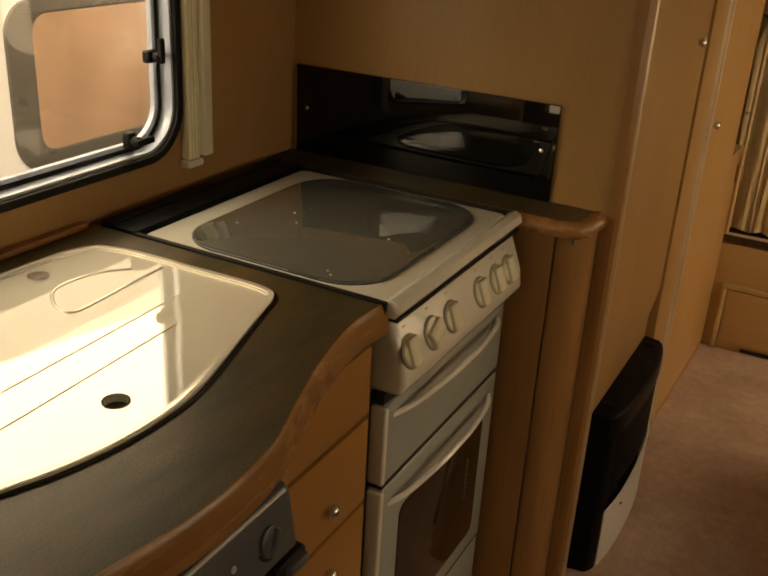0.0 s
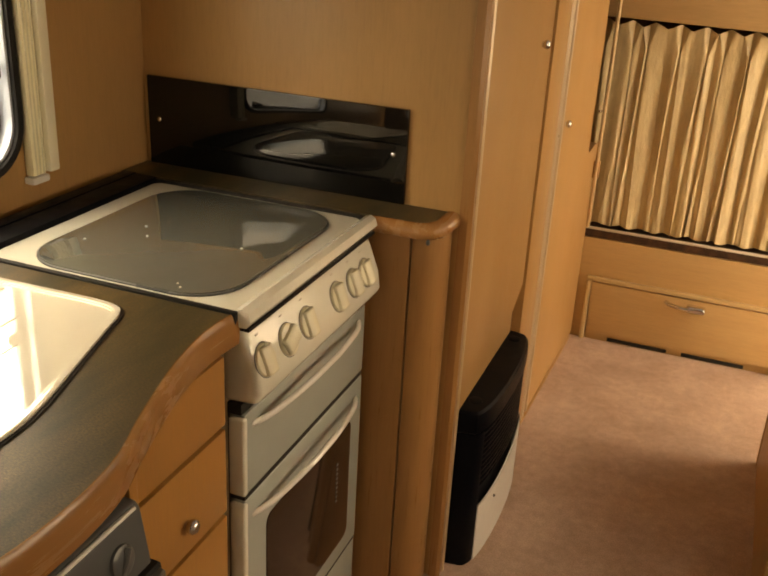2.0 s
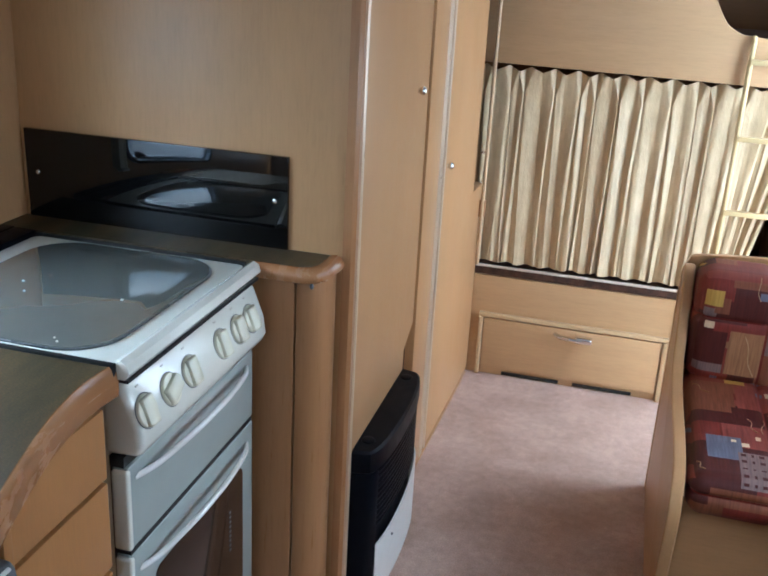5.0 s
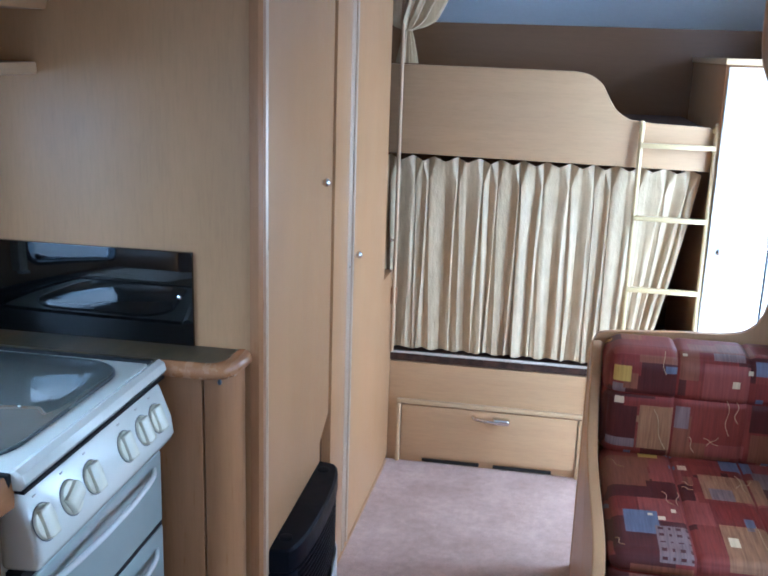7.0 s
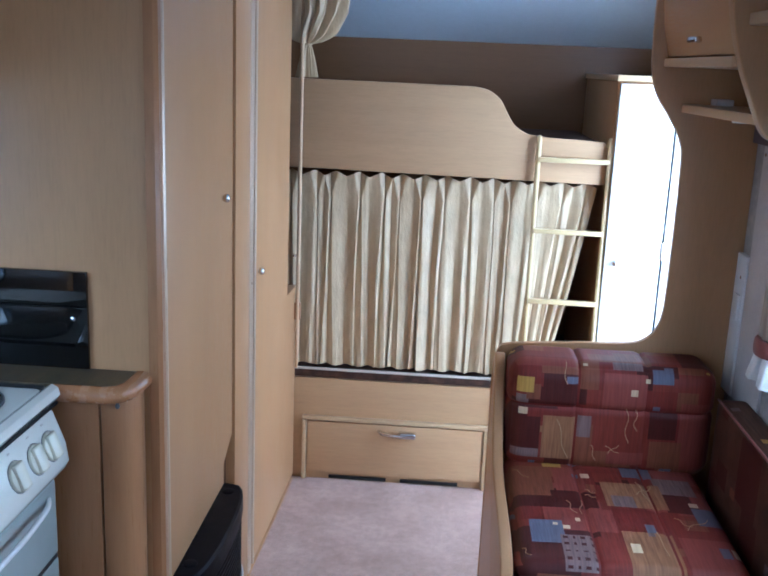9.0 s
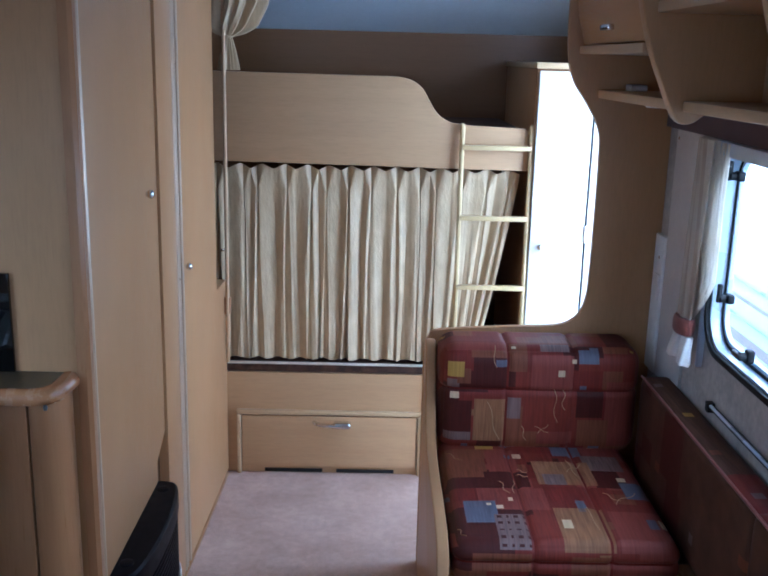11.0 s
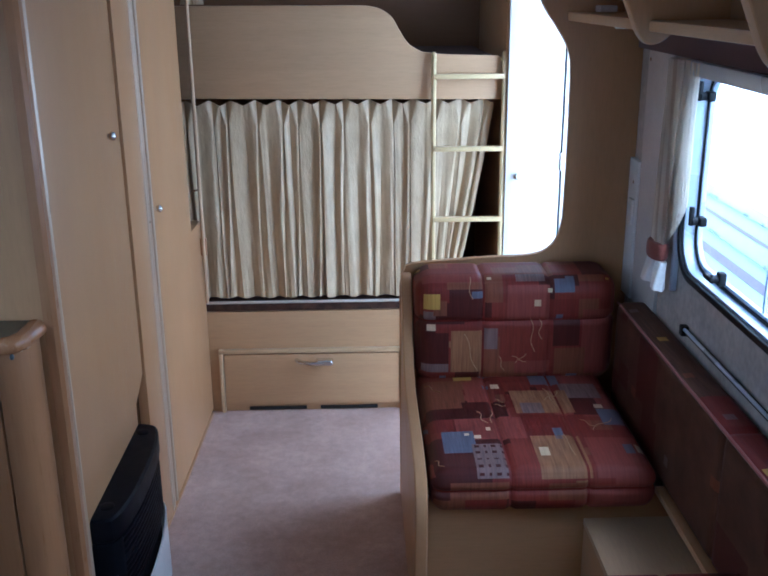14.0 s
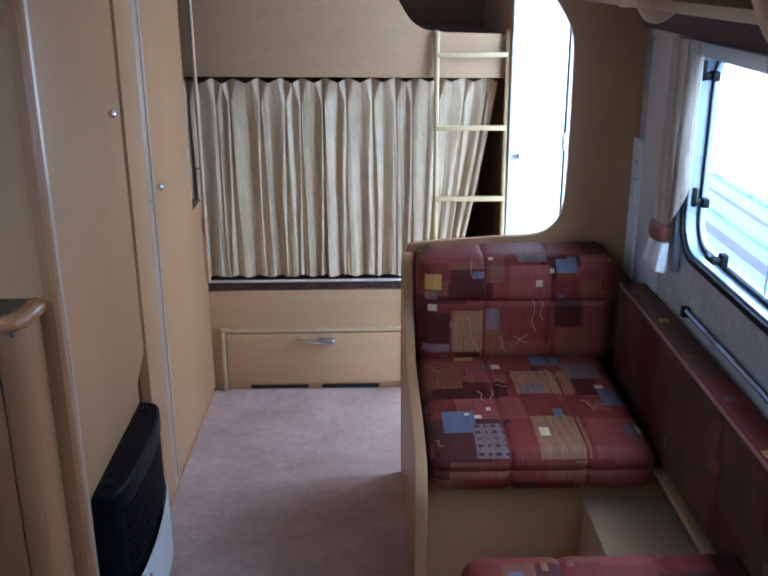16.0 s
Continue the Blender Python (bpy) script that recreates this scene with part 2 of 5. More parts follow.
PATCH = [M_RED] + [cloth(name, c, 700.0, vary, 0.0, LINES, 0.55, 0.25) for name, c, vary in (
    ("brick_red_fabric", (0.168, 0.026, 0.015), 0.2), ("maroon_fabric", (0.062, 0.009, 0.006), 0.2), ("rust_fabric", (0.18, 0.055, 0.025), 0.25),
    ("tan_fabric", (0.25, 0.112, 0.048), 0.32), ("rose_fabric", (0.205, 0.044, 0.030), 0.2), ("slate_blue_fabric", (0.12, 0.115, 0.15), 0.15),
    ("ochre_fabric", (0.45, 0.26, 0.05), 0.15), ("cream_fabric", (0.55, 0.40, 0.24), 0.15), ("grey_lilac_fabric", (0.175, 0.108, 0.095), 0.3),
    # maroon darkened to carry the bolster's shade
    ("shaded_maroon_fabric", (0.085, 0.035, 0.019), 0.45))]
M_THREAD = cloth("tan_embroidery_thread", (0.40, 0.23, 0.10))
M_TIE = cloth("brick_tieback", (0.23, 0.06, 0.04))
M_PELMET = cloth("wine_pelmet", (0.075, 0.017, 0.02))
# white body tinted blue to carry the cooler light outdoors
M_BODY = plain("blue_tinted_body", (0.62, 0.75, 0.89), 0.35, 0, 0.03, 3.0, 0.0)
M_STRIPE = plain("plum_stripe", (0.10, 0.06, 0.10), 0.4, 0, 0.05)
M_LILAC = plain("lilac_stripe", (0.34, 0.29, 0.42), 0.4, 0, 0.05)
M_TINT = plain("bronze_window", (0.40, 0.30, 0.25), 0.15, 0, 0.25, 3.0, 0.0)
M_GROUND = plain("grey_tarmac", (0.07, 0.07, 0.068), 0.9, 0, 0.3, 60.0, 0.4)


# ---------------------------------------------------------------- mesh helpers
def finish(bm, smooth=35):
    bmesh.ops.remove_doubles(bm, verts=bm.verts, dist=1e-6)
    bmesh.ops.recalc_face_normals(bm, faces=bm.faces)
    for f in bm.faces:
        f.smooth = True
    for e in bm.edges:
        e.smooth = len(e.link_faces) == 2 and e.calc_face_angle(0) < radians(smooth)


def to_mesh(name, bm, mats):
    finish(bm)
    me = bpy.data.meshes.new(name)
    bm.to_mesh(me)
    bm.free()
    for m in mats if isinstance(mats, (list, tuple)) else [mats]:
        me.materials.append(m)
    return me


def part(name, bm, material, parent, label=""):
    ob = new(name, to_mesh(name, bm, material))
    ob.parent = parent
    top = parent
    while top.parent:
        top = top.parent
    if parent.data is None:
        ob.matrix_parent_inverse = Matrix.Translation(-parent.location)
    elif top.data is None:
        ob.matrix_parent_inverse = Matrix.Identity(4)
    if label:
        ob["label"] = label
    return ob


def thing(name, loc, label, category, group="", kind=""):
    return place(new(name), loc, label, category, group, kind)


def place(ob, loc, label, category, group, kind):
    ob.location = loc
    ob.empty_display_size = 0.05
    return tagged(ob, label, category, group, kind)


def solid(name, bm, material, label, category, kind="", group=""):
    return tagged(new(name, to_mesh(name, bm, material)), label, category, group, kind)


def bevel_sharp(bm, w, seg=2, lim=50):
    es = [e for e in bm.edges if len(e.link_faces) == 2 and e.calc_face_angle(0) > radians(lim)]
    if w and es:
        bmesh.ops.bevel(bm, geom=es, offset=w, segments=seg, profile=0.6, affect="EDGES", clamp_overlap=True)


def add_box(bm, x0, x1, y0, y1, z0, z1, bev=0.0, seg=2):
    t = bmesh.new()
    bmesh.ops.create_cube(t, size=1)
    for v in t.verts:
        v.co = ((x0 + x1) / 2 + v.co.x * (x1 - x0), (y0 + y1) / 2 + v.co.y * (y1 - y0), (z0 + z1) / 2 + v.co.z * (z1 - z0))
    bevel_sharp(t, bev, seg)
    merge(bm, t)
    return bm


def merge(bm, t, m=None):
    """Adds the mesh t to bm, moved by m."""
    vs = {}
    for v in t.verts:
        vs[v] = bm.verts.new(m @ v.co if m else v.co)
    for f in t.faces:
        try:
            nf = bm.faces.new([vs[v] for v in f.verts])
            nf.material_index = f.material_index
        except ValueError:
            pass
    t.free()
    return bm


def box(x0, x1, y0, y1, z0, z1, bev=0.002, seg=2):
    return add_box(bmesh.new(), x0, x1, y0, y1, z0, z1, bev, seg)


def at_axis(axis, u, v, a):
    return {"x": (a, u, v), "y": (u, a, v), "z": (u, v, a)}[axis]


def slab(outer, axis, a, b, holes=(), bev=0.0, seg=2):
    """A sheet cut to an outline (u, v), with holes, between a and b along the axis."""
    bm = bmesh.new()
    loops = [outer, *holes]
    lo = [[bm.verts.new(at_axis(axis, u, v, a)) for u, v in lp] for lp in loops]
    hi = [[bm.verts.new(at_axis(axis, u, v, b)) for u, v in lp] for lp in loops]
    if holes:
        tris = mathutils.geometry.tessellate_polygon([[Vector((u, v, 0)) for u, v in lp] for lp in loops])
        fl, fh = sum(lo, []), sum(hi, [])
        for tri in tris:
            bm.faces.new([fl[i] for i in tri])
            bm.faces.new([fh[i] for i in tri])
    else:
        bm.faces.new(lo[0])
        bm.faces.new(hi[0])
    for p, q in zip(lo, hi):
        for i in range(len(p)):
            j = (i + 1) % len(p)
            bm.faces.new((p[i], p[j], q[j], q[i]))
    bmesh.ops.recalc_face_normals(bm, faces=bm.faces)
    bevel_sharp(bm, bev, seg)
    return bm


def rrect(u0, v0, u1, v1, r, seg=8):
    pts = []
    for cu, cv, a0 in ((u1 - r, v1 - r, 0), (u0 + r, v1 - r, 90), (u0 + r, v0 + r, 180), (u1 - r, v0 + r, 270)):
        for k in range(seg + 1):
            a = radians(a0 + 90 * k / seg)
            pts.append((cu + r * math.cos(a), cv + r * math.sin(a)))
    return pts


def spline(points, n=10):
    """Catmull-Rom curve through points."""
    out = []
    p = [Vector(q) for q in points]
    for i in range(len(p) - 1):
        a, b, c, d = p[max(i - 1, 0)], p[i], p[i + 1], p[min(i + 2, len(p) - 1)]
        for k in range(n):
            t = k / n
            out.append(0.5 * (2 * b + (c - a) * t + (2 * a - 5 * b + 4 * c - d) * t * t + (3 * b - a - 3 * c + d) * t ** 3))
    out.append(p[-1])
    return out


def tube(path, r, seg=10, bm=None, flat=1.0):
    bm = bm or bmesh.new()
    path = [Vector(p) for p in path]
    rings = []
    ref = Vector((0.13, 0.27, 0.95)).normalized()
    for i, p in enumerate(path):
        d = (path[min(i + 1, len(path) - 1)] - path[max(i - 1, 0)]).normalized()
        s = d.cross(ref)
        if s.length < 0.2:
            s = d.cross(Vector((1, 0, 0)))
        s.normalize()
        t = s.cross(d)
        rings.append([bm.verts.new(p + r * (s * math.cos(2 * math.pi * k / seg) + flat * t * math.sin(2 * math.pi * k / seg))) for k in range(seg)])
    for a, b in zip(rings, rings[1:]):
        for k in range(seg):
            bm.faces.new((a[k], a[(k + 1) % seg], b[(k + 1) % seg], b[k]))
    bm.faces.new(rings[0])
    bm.faces.new(rings[-1])
    return bm


def lathe(profile, base, axis, seg=20):
    """Turned shape: profile of (radius, height) about an axis from base."""
    bm = bmesh.new()
    q = Vector((0, 0, 1)).rotation_difference(Vector(axis).normalized())
    rings = []
    for r, h in profile:
        rings.append([bm.verts.new(Vector(base) + q @ Vector((r * math.cos(2 * math.pi * k / seg), r * math.sin(2 * math.pi * k / seg), h))) for k in range(seg)])
    for a, b in zip(rings, rings[1:]):
        for k in range(seg):
            bm.faces.new((a[k], a[(k + 1) % seg], b[(k + 1) % seg], b[k]))
    bm.faces.new(rings[0])
    bm.faces.new(rings[-1])
    return bm


def knob(name, parent, base, axis, r, material, label=""):
    prof = [(r * 0.62, 0), (r * 0.6, r * 0.3), (r * 0.86, r * 0.6), (r, r * 0.95), (r * 0.95, r * 1.25), (r * 0.7, r * 1.55), (r * 0.35, r * 1.7), (r * 0.05, r * 1.72)]
    return part(name, lathe(prof, base, axis), material, parent, label)


def screw(name, parent, base, axis, r=0.004):
    return part(name, lathe([(r, 0), (r, 0.001), (r * 0.6, 0.002), (r * 0.05, 0.0024)], base, axis, 10), M_CHROME, parent)

# ---------------------------------------------------------------- structure
XL, XR, YB, YF = -0.82, 1.28, 3.62, -2.6
T = 0.03

solid("ground", box(-60, 60, -60, 60, -0.66, -0.6, 0), M_GROUND, "grey tarmac outside the caravan", "ground", "structure")
solid("floor", box(XL - T, XR + T, YF - T, YB + T, -0.04, 0.0, 0), M_CARPET, "worn pinkish-beige short-pile carpet", "floor", "structure")

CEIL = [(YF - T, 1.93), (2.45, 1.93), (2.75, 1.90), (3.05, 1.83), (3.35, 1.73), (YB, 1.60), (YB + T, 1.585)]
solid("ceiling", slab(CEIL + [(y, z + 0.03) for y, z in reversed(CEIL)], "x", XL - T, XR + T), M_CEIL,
      "smooth white ceiling board tinted for skylight, sloping over the bunks", "ceiling", "structure")

# left wall with the kitchen window, right wall with window and entrance, end walls
HOLE_L = rrect(0.12, 0.985, 1.062, 1.46, 0.085)
HOLE_R = rrect(0.45, 0.855, 1.88, 1.335, 0.10)
DOORWAY = rrect(2.36, 0.02, 2.85, 1.78, 0.05, 4)
solid("wall_left", slab([(YF - T, 0), (YB + T, 0), (YB + T, 1.58), (3.05, 1.83), (2.45, 1.93), (YF - T, 1.93)], "x", XL - T, XL, [HOLE_L]),
      M_WOOD, "oak-veneered side wall above the worktop", "wall", "structure")
solid("wall_right", slab([(YF - T, 0), (YB + T, 0), (YB + T, 1.58), (3.05, 1.83), (2.45, 1.93), (YF - T, 1.93)], "x", XR, XR + T, [HOLE_R, DOORWAY]),
      M_WALLPAPER, "mottled grey-beige side wall lining", "wall", "structure")
solid("wall_back", box(XL, XR, YB, YB + T, 0, 1.60, 0), M_WOOD_DARK, "oak-veneered end wall above the bunks, browned for the dim corner", "wall", "structure")
# unseen wall, its opening made up to let the fill lamp in
solid("wall_front", slab([(XL, 0), (XR, 0), (XR, 1.93), (XL, 1.93)], "y", YF - T, YF, [rrect(-0.55, 0.95, 0.35, 1.5, 0.1)]),
      M_WALLPAPER, "unseen grey-beige front end wall, opened for the fill lamp", "wall", "structure")


# ---------------------------------------------------------------- windows
def caravan_window(name, hole, x, inward, label, catches):
    """Rounded caravan window: rubber seal, alloy frame, acrylic pane and catches. inward: +1 or -1 along x."""
    us, vs = [u for u, v in hole], [v for u, v in hole]
    u0, u1, v0, v1 = min(us), max(us), min(vs), max(vs)
    w = thing(name, (x, (u0 + u1) / 2, v0), label, "window", kind="structure")
    r = 0.085
    seal = slab(rrect(u0 - 0.011, v0 - 0.011, u1 + 0.011, v1 + 0.011, r + 0.011), "x", x + inward * 0.001, x + inward * 0.014,
                [rrect(u0 + 0.004, v0 + 0.004, u1 - 0.004, v1 - 0.004, r - 0.004)], 0.003)
    part("rubber_seal", seal, M_RUBBER, w, "black rubber seal")
    fr = slab(rrect(u0 - 0.0005, v0 - 0.0005, u1 + 0.0005, v1 + 0.0005, r), "x", x - inward * 0.034, x + inward * 0.005,
              [rrect(u0 + 0.010, v0 + 0.010, u1 - 0.010, v1 - 0.010, r - 0.008)], 0.003)
    part("window_frame", fr, M_ALU, w, "pale alloy frame")
    inner = slab(rrect(u0 + 0.0105, v0 + 0.0105, u1 - 0.0105, v1 - 0.0105, r - 0.008), "x", x - inward * 0.033, x - inward * 0.020,
                 [rrect(u0 + 0.017, v0 + 0.017, u1 - 0.017, v1 - 0.017, r - 0.014)], 0.002)
    part("inner_bead", slab(rrect(u0 + 0.0175, v0 + 0.0175, u1 - 0.0175, v1 - 0.0175, r - 0.015), "x", x - inward * 0.033, x - inward * 0.022, [rrect(u0 + 0.026, v0 + 0.026, u1 - 0.026, v1 - 0.026, r - 0.02)], 0.002), M_ALU, w, "pale inner bead")
    part("pane_gasket", inner, M_RUBBER, w, "black gasket round the pane")
    pane = part("pane", slab(rrect(u0 + 0.011, v0 + 0.011, u1 - 0.011, v1 - 0.011, r - 0.009), "x", x - inward * 0.031, x - inward * 0.027), M_GLASS, w,
                "clear acrylic pane")
    pane.visible_shadow = False
    for cy, cz, a in catches:
        m = pose(x - inward * 0.012, cy, cz, a, 0, 0)
        bm = bmesh.new()
        merge(bm, box(-0.009, 0.009, -0.011, 0.011, -0.015, 0.015, 0.006, 3), m)
        t = box(-0.005, 0.006, -0.010, 0.034, -0.006, 0.006, 0.004, 3)
        merge(bm, t, pose(x + inward * 0.012 - inward * 0.0, cy, cz, a, 0, 0))
        t = lathe([(0.007, 0), (0.009, 0.006), (0.010, 0.018), (0.005, 0.023)], (0, 0, 0), (inward, 0, 0), 12)
        merge(bm, t, pose(x - inward * 0.008, cy, cz))
        part("window_catch", bm, M_RUBBER, w, "black turn catch")
    return w


caravan_window("window_1", HOLE_L, XL, 1, "closed caravan window with rounded corners over the sink", [(1.02, 1.16, 90), (0.955, 1.02, 0)])
caravan_window("window_2", HOLE_R, XR, -1, "closed wide caravan window with rounded corners beside the dinette", [(1.835, 1.262, 90), (1.815, 0.984, 90), (1.668, 0.893, 0)])

stay = thing("window_stay", (1.3, 1.457, 0.889), "slim pale window stay with a round catch on the wide window", "window stay")
part("arm", tube([(1.296, 1.46, 1.131), (1.296, 1.457, 0.889)], 0.003, 8), M_ALU, stay)
part("catch", lathe([(0.014, -0.004), (0.018, 0), (0.016, 0.006), (0.004, 0.008)], (1.296, 1.424, 1.07), (-1, 0, 0), 18), M_GREY, stay, "round grey catch")

door = thing("door_1", (XR, 2.6, 0), "open entrance doorway with a pale alloy frame", "doorway", kind="structure")
part("door_frame", slab(rrect(2.345, 0.006, 2.865, 1.795, 0.06, 4), "x", XR - 0.008, XR + 0.05, [rrect(2.375, 0.035, 2.835, 1.765, 0.045, 4)], 0.003), M_ALU, door)

# ---------------------------------------------------------------- bulkhead and wardrobes on the left
bulk = thing("bulkhead", (-0.45, 1.47, 0), "tall oak-veneered bulkhead panel behind the cooker", "partition", kind="structure")
part("panel", box(XL, -0.088, 1.46, 1.48, 0, 1.93, 0.001), M_WOOD, bulk)
post = slab([(-0.088, 1.455), (-0.070, 1.457), (-0.063, 1.465), (-0.063, 1.4985), (-0.088, 1.4985)], "z", 0, 1.93, (), 0.002)
part("corner_post", post, M_EDGE_Z, bulk, "rounded solid oak corner post")
part("edge_strip", tube([(-0.066, 1.488, 0.0), (-0.066, 1.488, 1.93)], 0.0065, 10), M_BEAD, bulk, "shiny oak edge strip, lightened for its glint")

ward = thing("wardrobe", (-0.45, 1.8, 0), "tall oak-veneered wardrobe above the gas heater", "wardrobe")
part("carcass", box(XL, -0.1, 1.5, 2.1, 0.0, 1.93, 0.001), M_WOOD, ward)
D1 = [(1.502, 0.0), (1.502, 1.93), (2.068, 1.93), (2.068, 0.525), (1.975, 0.478), (1.975, 0.0)]
part("door", slab(D1, "x", -0.1, -0.067, (), 0.002), M_WOOD, ward)
knob("knob", ward, (-0.067, 1.96, 1.172), (1, 0, 0), 0.011, M_CHROME, "small chrome knob")

tall = thing("tall_cupboard", (-0.45, 2.5, 0), "tall oak-veneered cupboard beside the bunks", "cupboard")
STEP = [(2.938, 0.0), (2.938, 0.73), (2.775, 0.73), (2.775, 1.93)]
part("carcass", slab([(2.1, 0.0)] + STEP + [(2.1, 1.93)], "x", XL, -0.09, (), 0.001), M_WOOD, tall)
# darker strip paints the shade inside the notch by the heater
part("recess", box(-0.0995, -0.090, 2.005, 2.040, 0.30, 0.50, 0.002), M_EDGE_Z, ward, "narrow brown strip darkening the recess beside the heater")


def slanted(bm):
    """Shears the cupboard front out towards the bunks to fit the camera's view."""
    for v in bm.verts:
        v.co.x -= 0.021 * (2.94 - v.co.y) / 0.87
    return bm


# dark strip paints the shade between wardrobe and stile
part("shadow_gap", box(-0.0895, -0.088, 2.0785, 2.098, 0.0, 1.93, 0), M_DARK, tall, "dark strip painting the shade in the gap beside the wardrobe")
part("stile", slanted(box(-0.07, -0.041, 2.080, 2.235, 0.0, 1.93, 0.003)), M_WOOD, tall)
part("bead_backing", slanted(box(-0.07, -0.046, 2.2355, 2.3145, 0.0, 1.93, 0.001)), M_WOOD, tall)
for yy in (2.244, 2.262, 2.303):
    part("groove_bead", slanted(tube([(-0.0445, yy, 0), (-0.0445, yy, 1.93)], 0.0062, 10)), M_BEAD, tall, "beaded oak strip, lightened for its glint")
part("door", slanted(slab([(2.315, 0.012), (2.938, 0.012)] + STEP[1:] + [(2.315, 1.93)], "x", -0.09, -0.040, (), 0.003)), M_WOOD, tall)
knob("knob", tall, (-0.0555, 2.335, 0.912), (1, 0, 0), 0.011, M_CHROME, "small chrome knob")
# strip added so the cupboard's floor line fits the camera's view
part("floor_bead", slanted(box(-0.05, -0.036, 2.082, 2.918, 0.0, 0.006, 0.002, 2)), M_WOOD_Y, tall, "thin oak strip added to fit the floor line in view")
part("latch", box(-0.042, -0.020, 2.905, 2.9215, 0.612, 0.672, 0.002), M_EDGE_Z, tall, "small brown latch")

# ---------------------------------------------------------------- gas heater
heater = thing("gas_heater", (-0.03, 1.78, 0), "black and white gas convector heater against the wardrobe", "heater")


def heater_outline(grow=0.0, n=14):
    """Plan of the bowed front, from wall to wall."""
    pts = [(-0.079, 1.512 - grow)]
    for k in range(n + 1):
        a = math.pi * k / n
        bow = 0.035 + 0.05 * math.sin(a) ** 0.6
        pts.append((-0.079 + bow + grow, 1.75 - (0.232 + grow) * math.cos(a)))
    pts.append((-0.079, 1.988 + grow))
    return pts


part("cover_top", slab(heater_outline(), "z", 0.362, 0.424, (), 0.014, 3), M_PLASTIC_BLACK, heater, "black plastic top cover")
part("body", slab(heater_outline(-0.012), "z", 0.001, 0.364), M_PLASTIC_BLACK, heater)
for i in range(11):
    part("louvre", slab(heater_outline(-0.003), "z", 0.205 + i * 0.0145, 0.212 + i * 0.0145, (), 0.002), M_PLASTIC_BLACK, heater)
cheek = [p for p in heater_outline(0.001, 28) if p[1] < 1.555]
part("side_cheek", slab(cheek + [(-0.079, cheek[-1][1])], "z", 0.001, 0.366, (), 0.004), M_PLASTIC_BLACK, heater, "smooth black side cheek")
# white lower sheet with a sloping upper edge
sheet = bmesh.new()
prof = heater_outline(0.002, 22)[5:-1]
lo, hi = [], []
for k, (x, y) in enumerate(prof):
    top = 0.160 + 0.035 * max(0.0, (y - 1.52) / 0.46) ** 2
    lo.append(sheet.verts.new((x, y, 0.002)))
    hi.append(sheet.verts.new((x, y, top)))
for k in range(len(lo) - 1):
    sheet.faces.new((lo[k], lo[k + 1], hi[k + 1], hi[k]))
ob = part("front_sheet", sheet, M_HEATWHITE, heater, "white enamelled lower front")
md = ob.modifiers.new("thickness", "SOLIDIFY")
md.thickness = 0.004
kx, ky = prof[4]
part("keyhole", lathe([(0.0035, 0), (0.0035, 0.0025), (0.001, 0.003)], (kx + 0.0005, ky, 0.13), (0.9, -0.4, 0), 10), M_GREY, heater, "small grey keyhole")
for yy in (1.575, 1.93):
    part("dial", lathe([(0.016, 0), (0.016, 0.002), (0.012, 0.0035), (0.003, 0.0035)], (-0.045, yy, 0.424), (0, 0, 1)), M_PLASTIC_BLACK, heater, "small round black control dial")

# ---------------------------------------------------------------- kitchen
OUTER = spline([(-0.236, 0.848), (-0.24, 0.80), (-0.238, 0.745), (-0.222, 0.66), (-0.19, 0.55), (-0.158, 0.45), (-0.150, 0.33), (-0.165, 0.22), (-0.19, 0.1), (-0.235, -0.02)], 6)
OUTER = [(p[0], p[1]) for p in OUTER]


def inset(pts, d):
    out = []
    for i, (x, y) in enumerate(pts):
        a, b = pts[max(i - 1, 0)], pts[min(i + 1, len(pts) - 1)]
        t = Vector((b[0] - a[0], b[1] - a[1])).normalized()
        out.append((x + t.y * d, y - t.x * d))
    return out


LAM = inset(OUTER, 0.008)
if LAM[20][0] > OUTER[20][0]:
    LAM = inset(OUTER, -0.008)
def grown(pts, d):
    c = Vector((sum(p[0] for p in pts) / len(pts), sum(p[1] for p in pts) / len(pts)))
    out = []
    for i, (x, y) in enumerate(pts):
        a, b = pts[i - 1], pts[(i + 1) % len(pts)]
        t = Vector((b[0] - a[0], b[1] - a[1])).normalized()
        nrm = Vector((t.y, -t.x))
        if nrm.dot(Vector((x, y)) - c) < 0:
            nrm = -nrm
        out.append((x + nrm.x * d, y + nrm.y * d))
    return out


SINK = [(-0.73, 0.765), (-0.66, 0.782), (-0.56, 0.785), (-0.44, 0.788), (-0.395, 0.78), (-0.376, 0.757), (-0.365, 0.72), (-0.335, 0.62), (-0.300, 0.50), (-0.292, 0.42), (-0.30, 0.33), (-0.33, 0.235), (-0.40, 0.10), (-0.62, 0.06), (-0.74, 0.09), (-0.762, 0.2), (-0.762, 0.5), (-0.755, 0.70)]
SINKC = [(p[0], p[1]) for p in spline([(a, b, 0) for a, b in SINK + SINK[:1]], 5)[:-1]]
SINKC = grown(SINKC, -0.007)
top_outline = [(XL, 0.836)] + [(LAM[0][0], 0.836)] + LAM[1:] + [(XL, -0.02)]
worktop = thing("worktop", (-0.5, 0.4, 0.86), "dark mottled laminate worktop with a curved solid oak edge", "worktop")
part("top", slab(top_outline, "z", 0.862, 0.9, [grown(SINKC, 0.001)]), M_LAMINATE, worktop)
edge = bmesh.new()
n = len(OUTER)
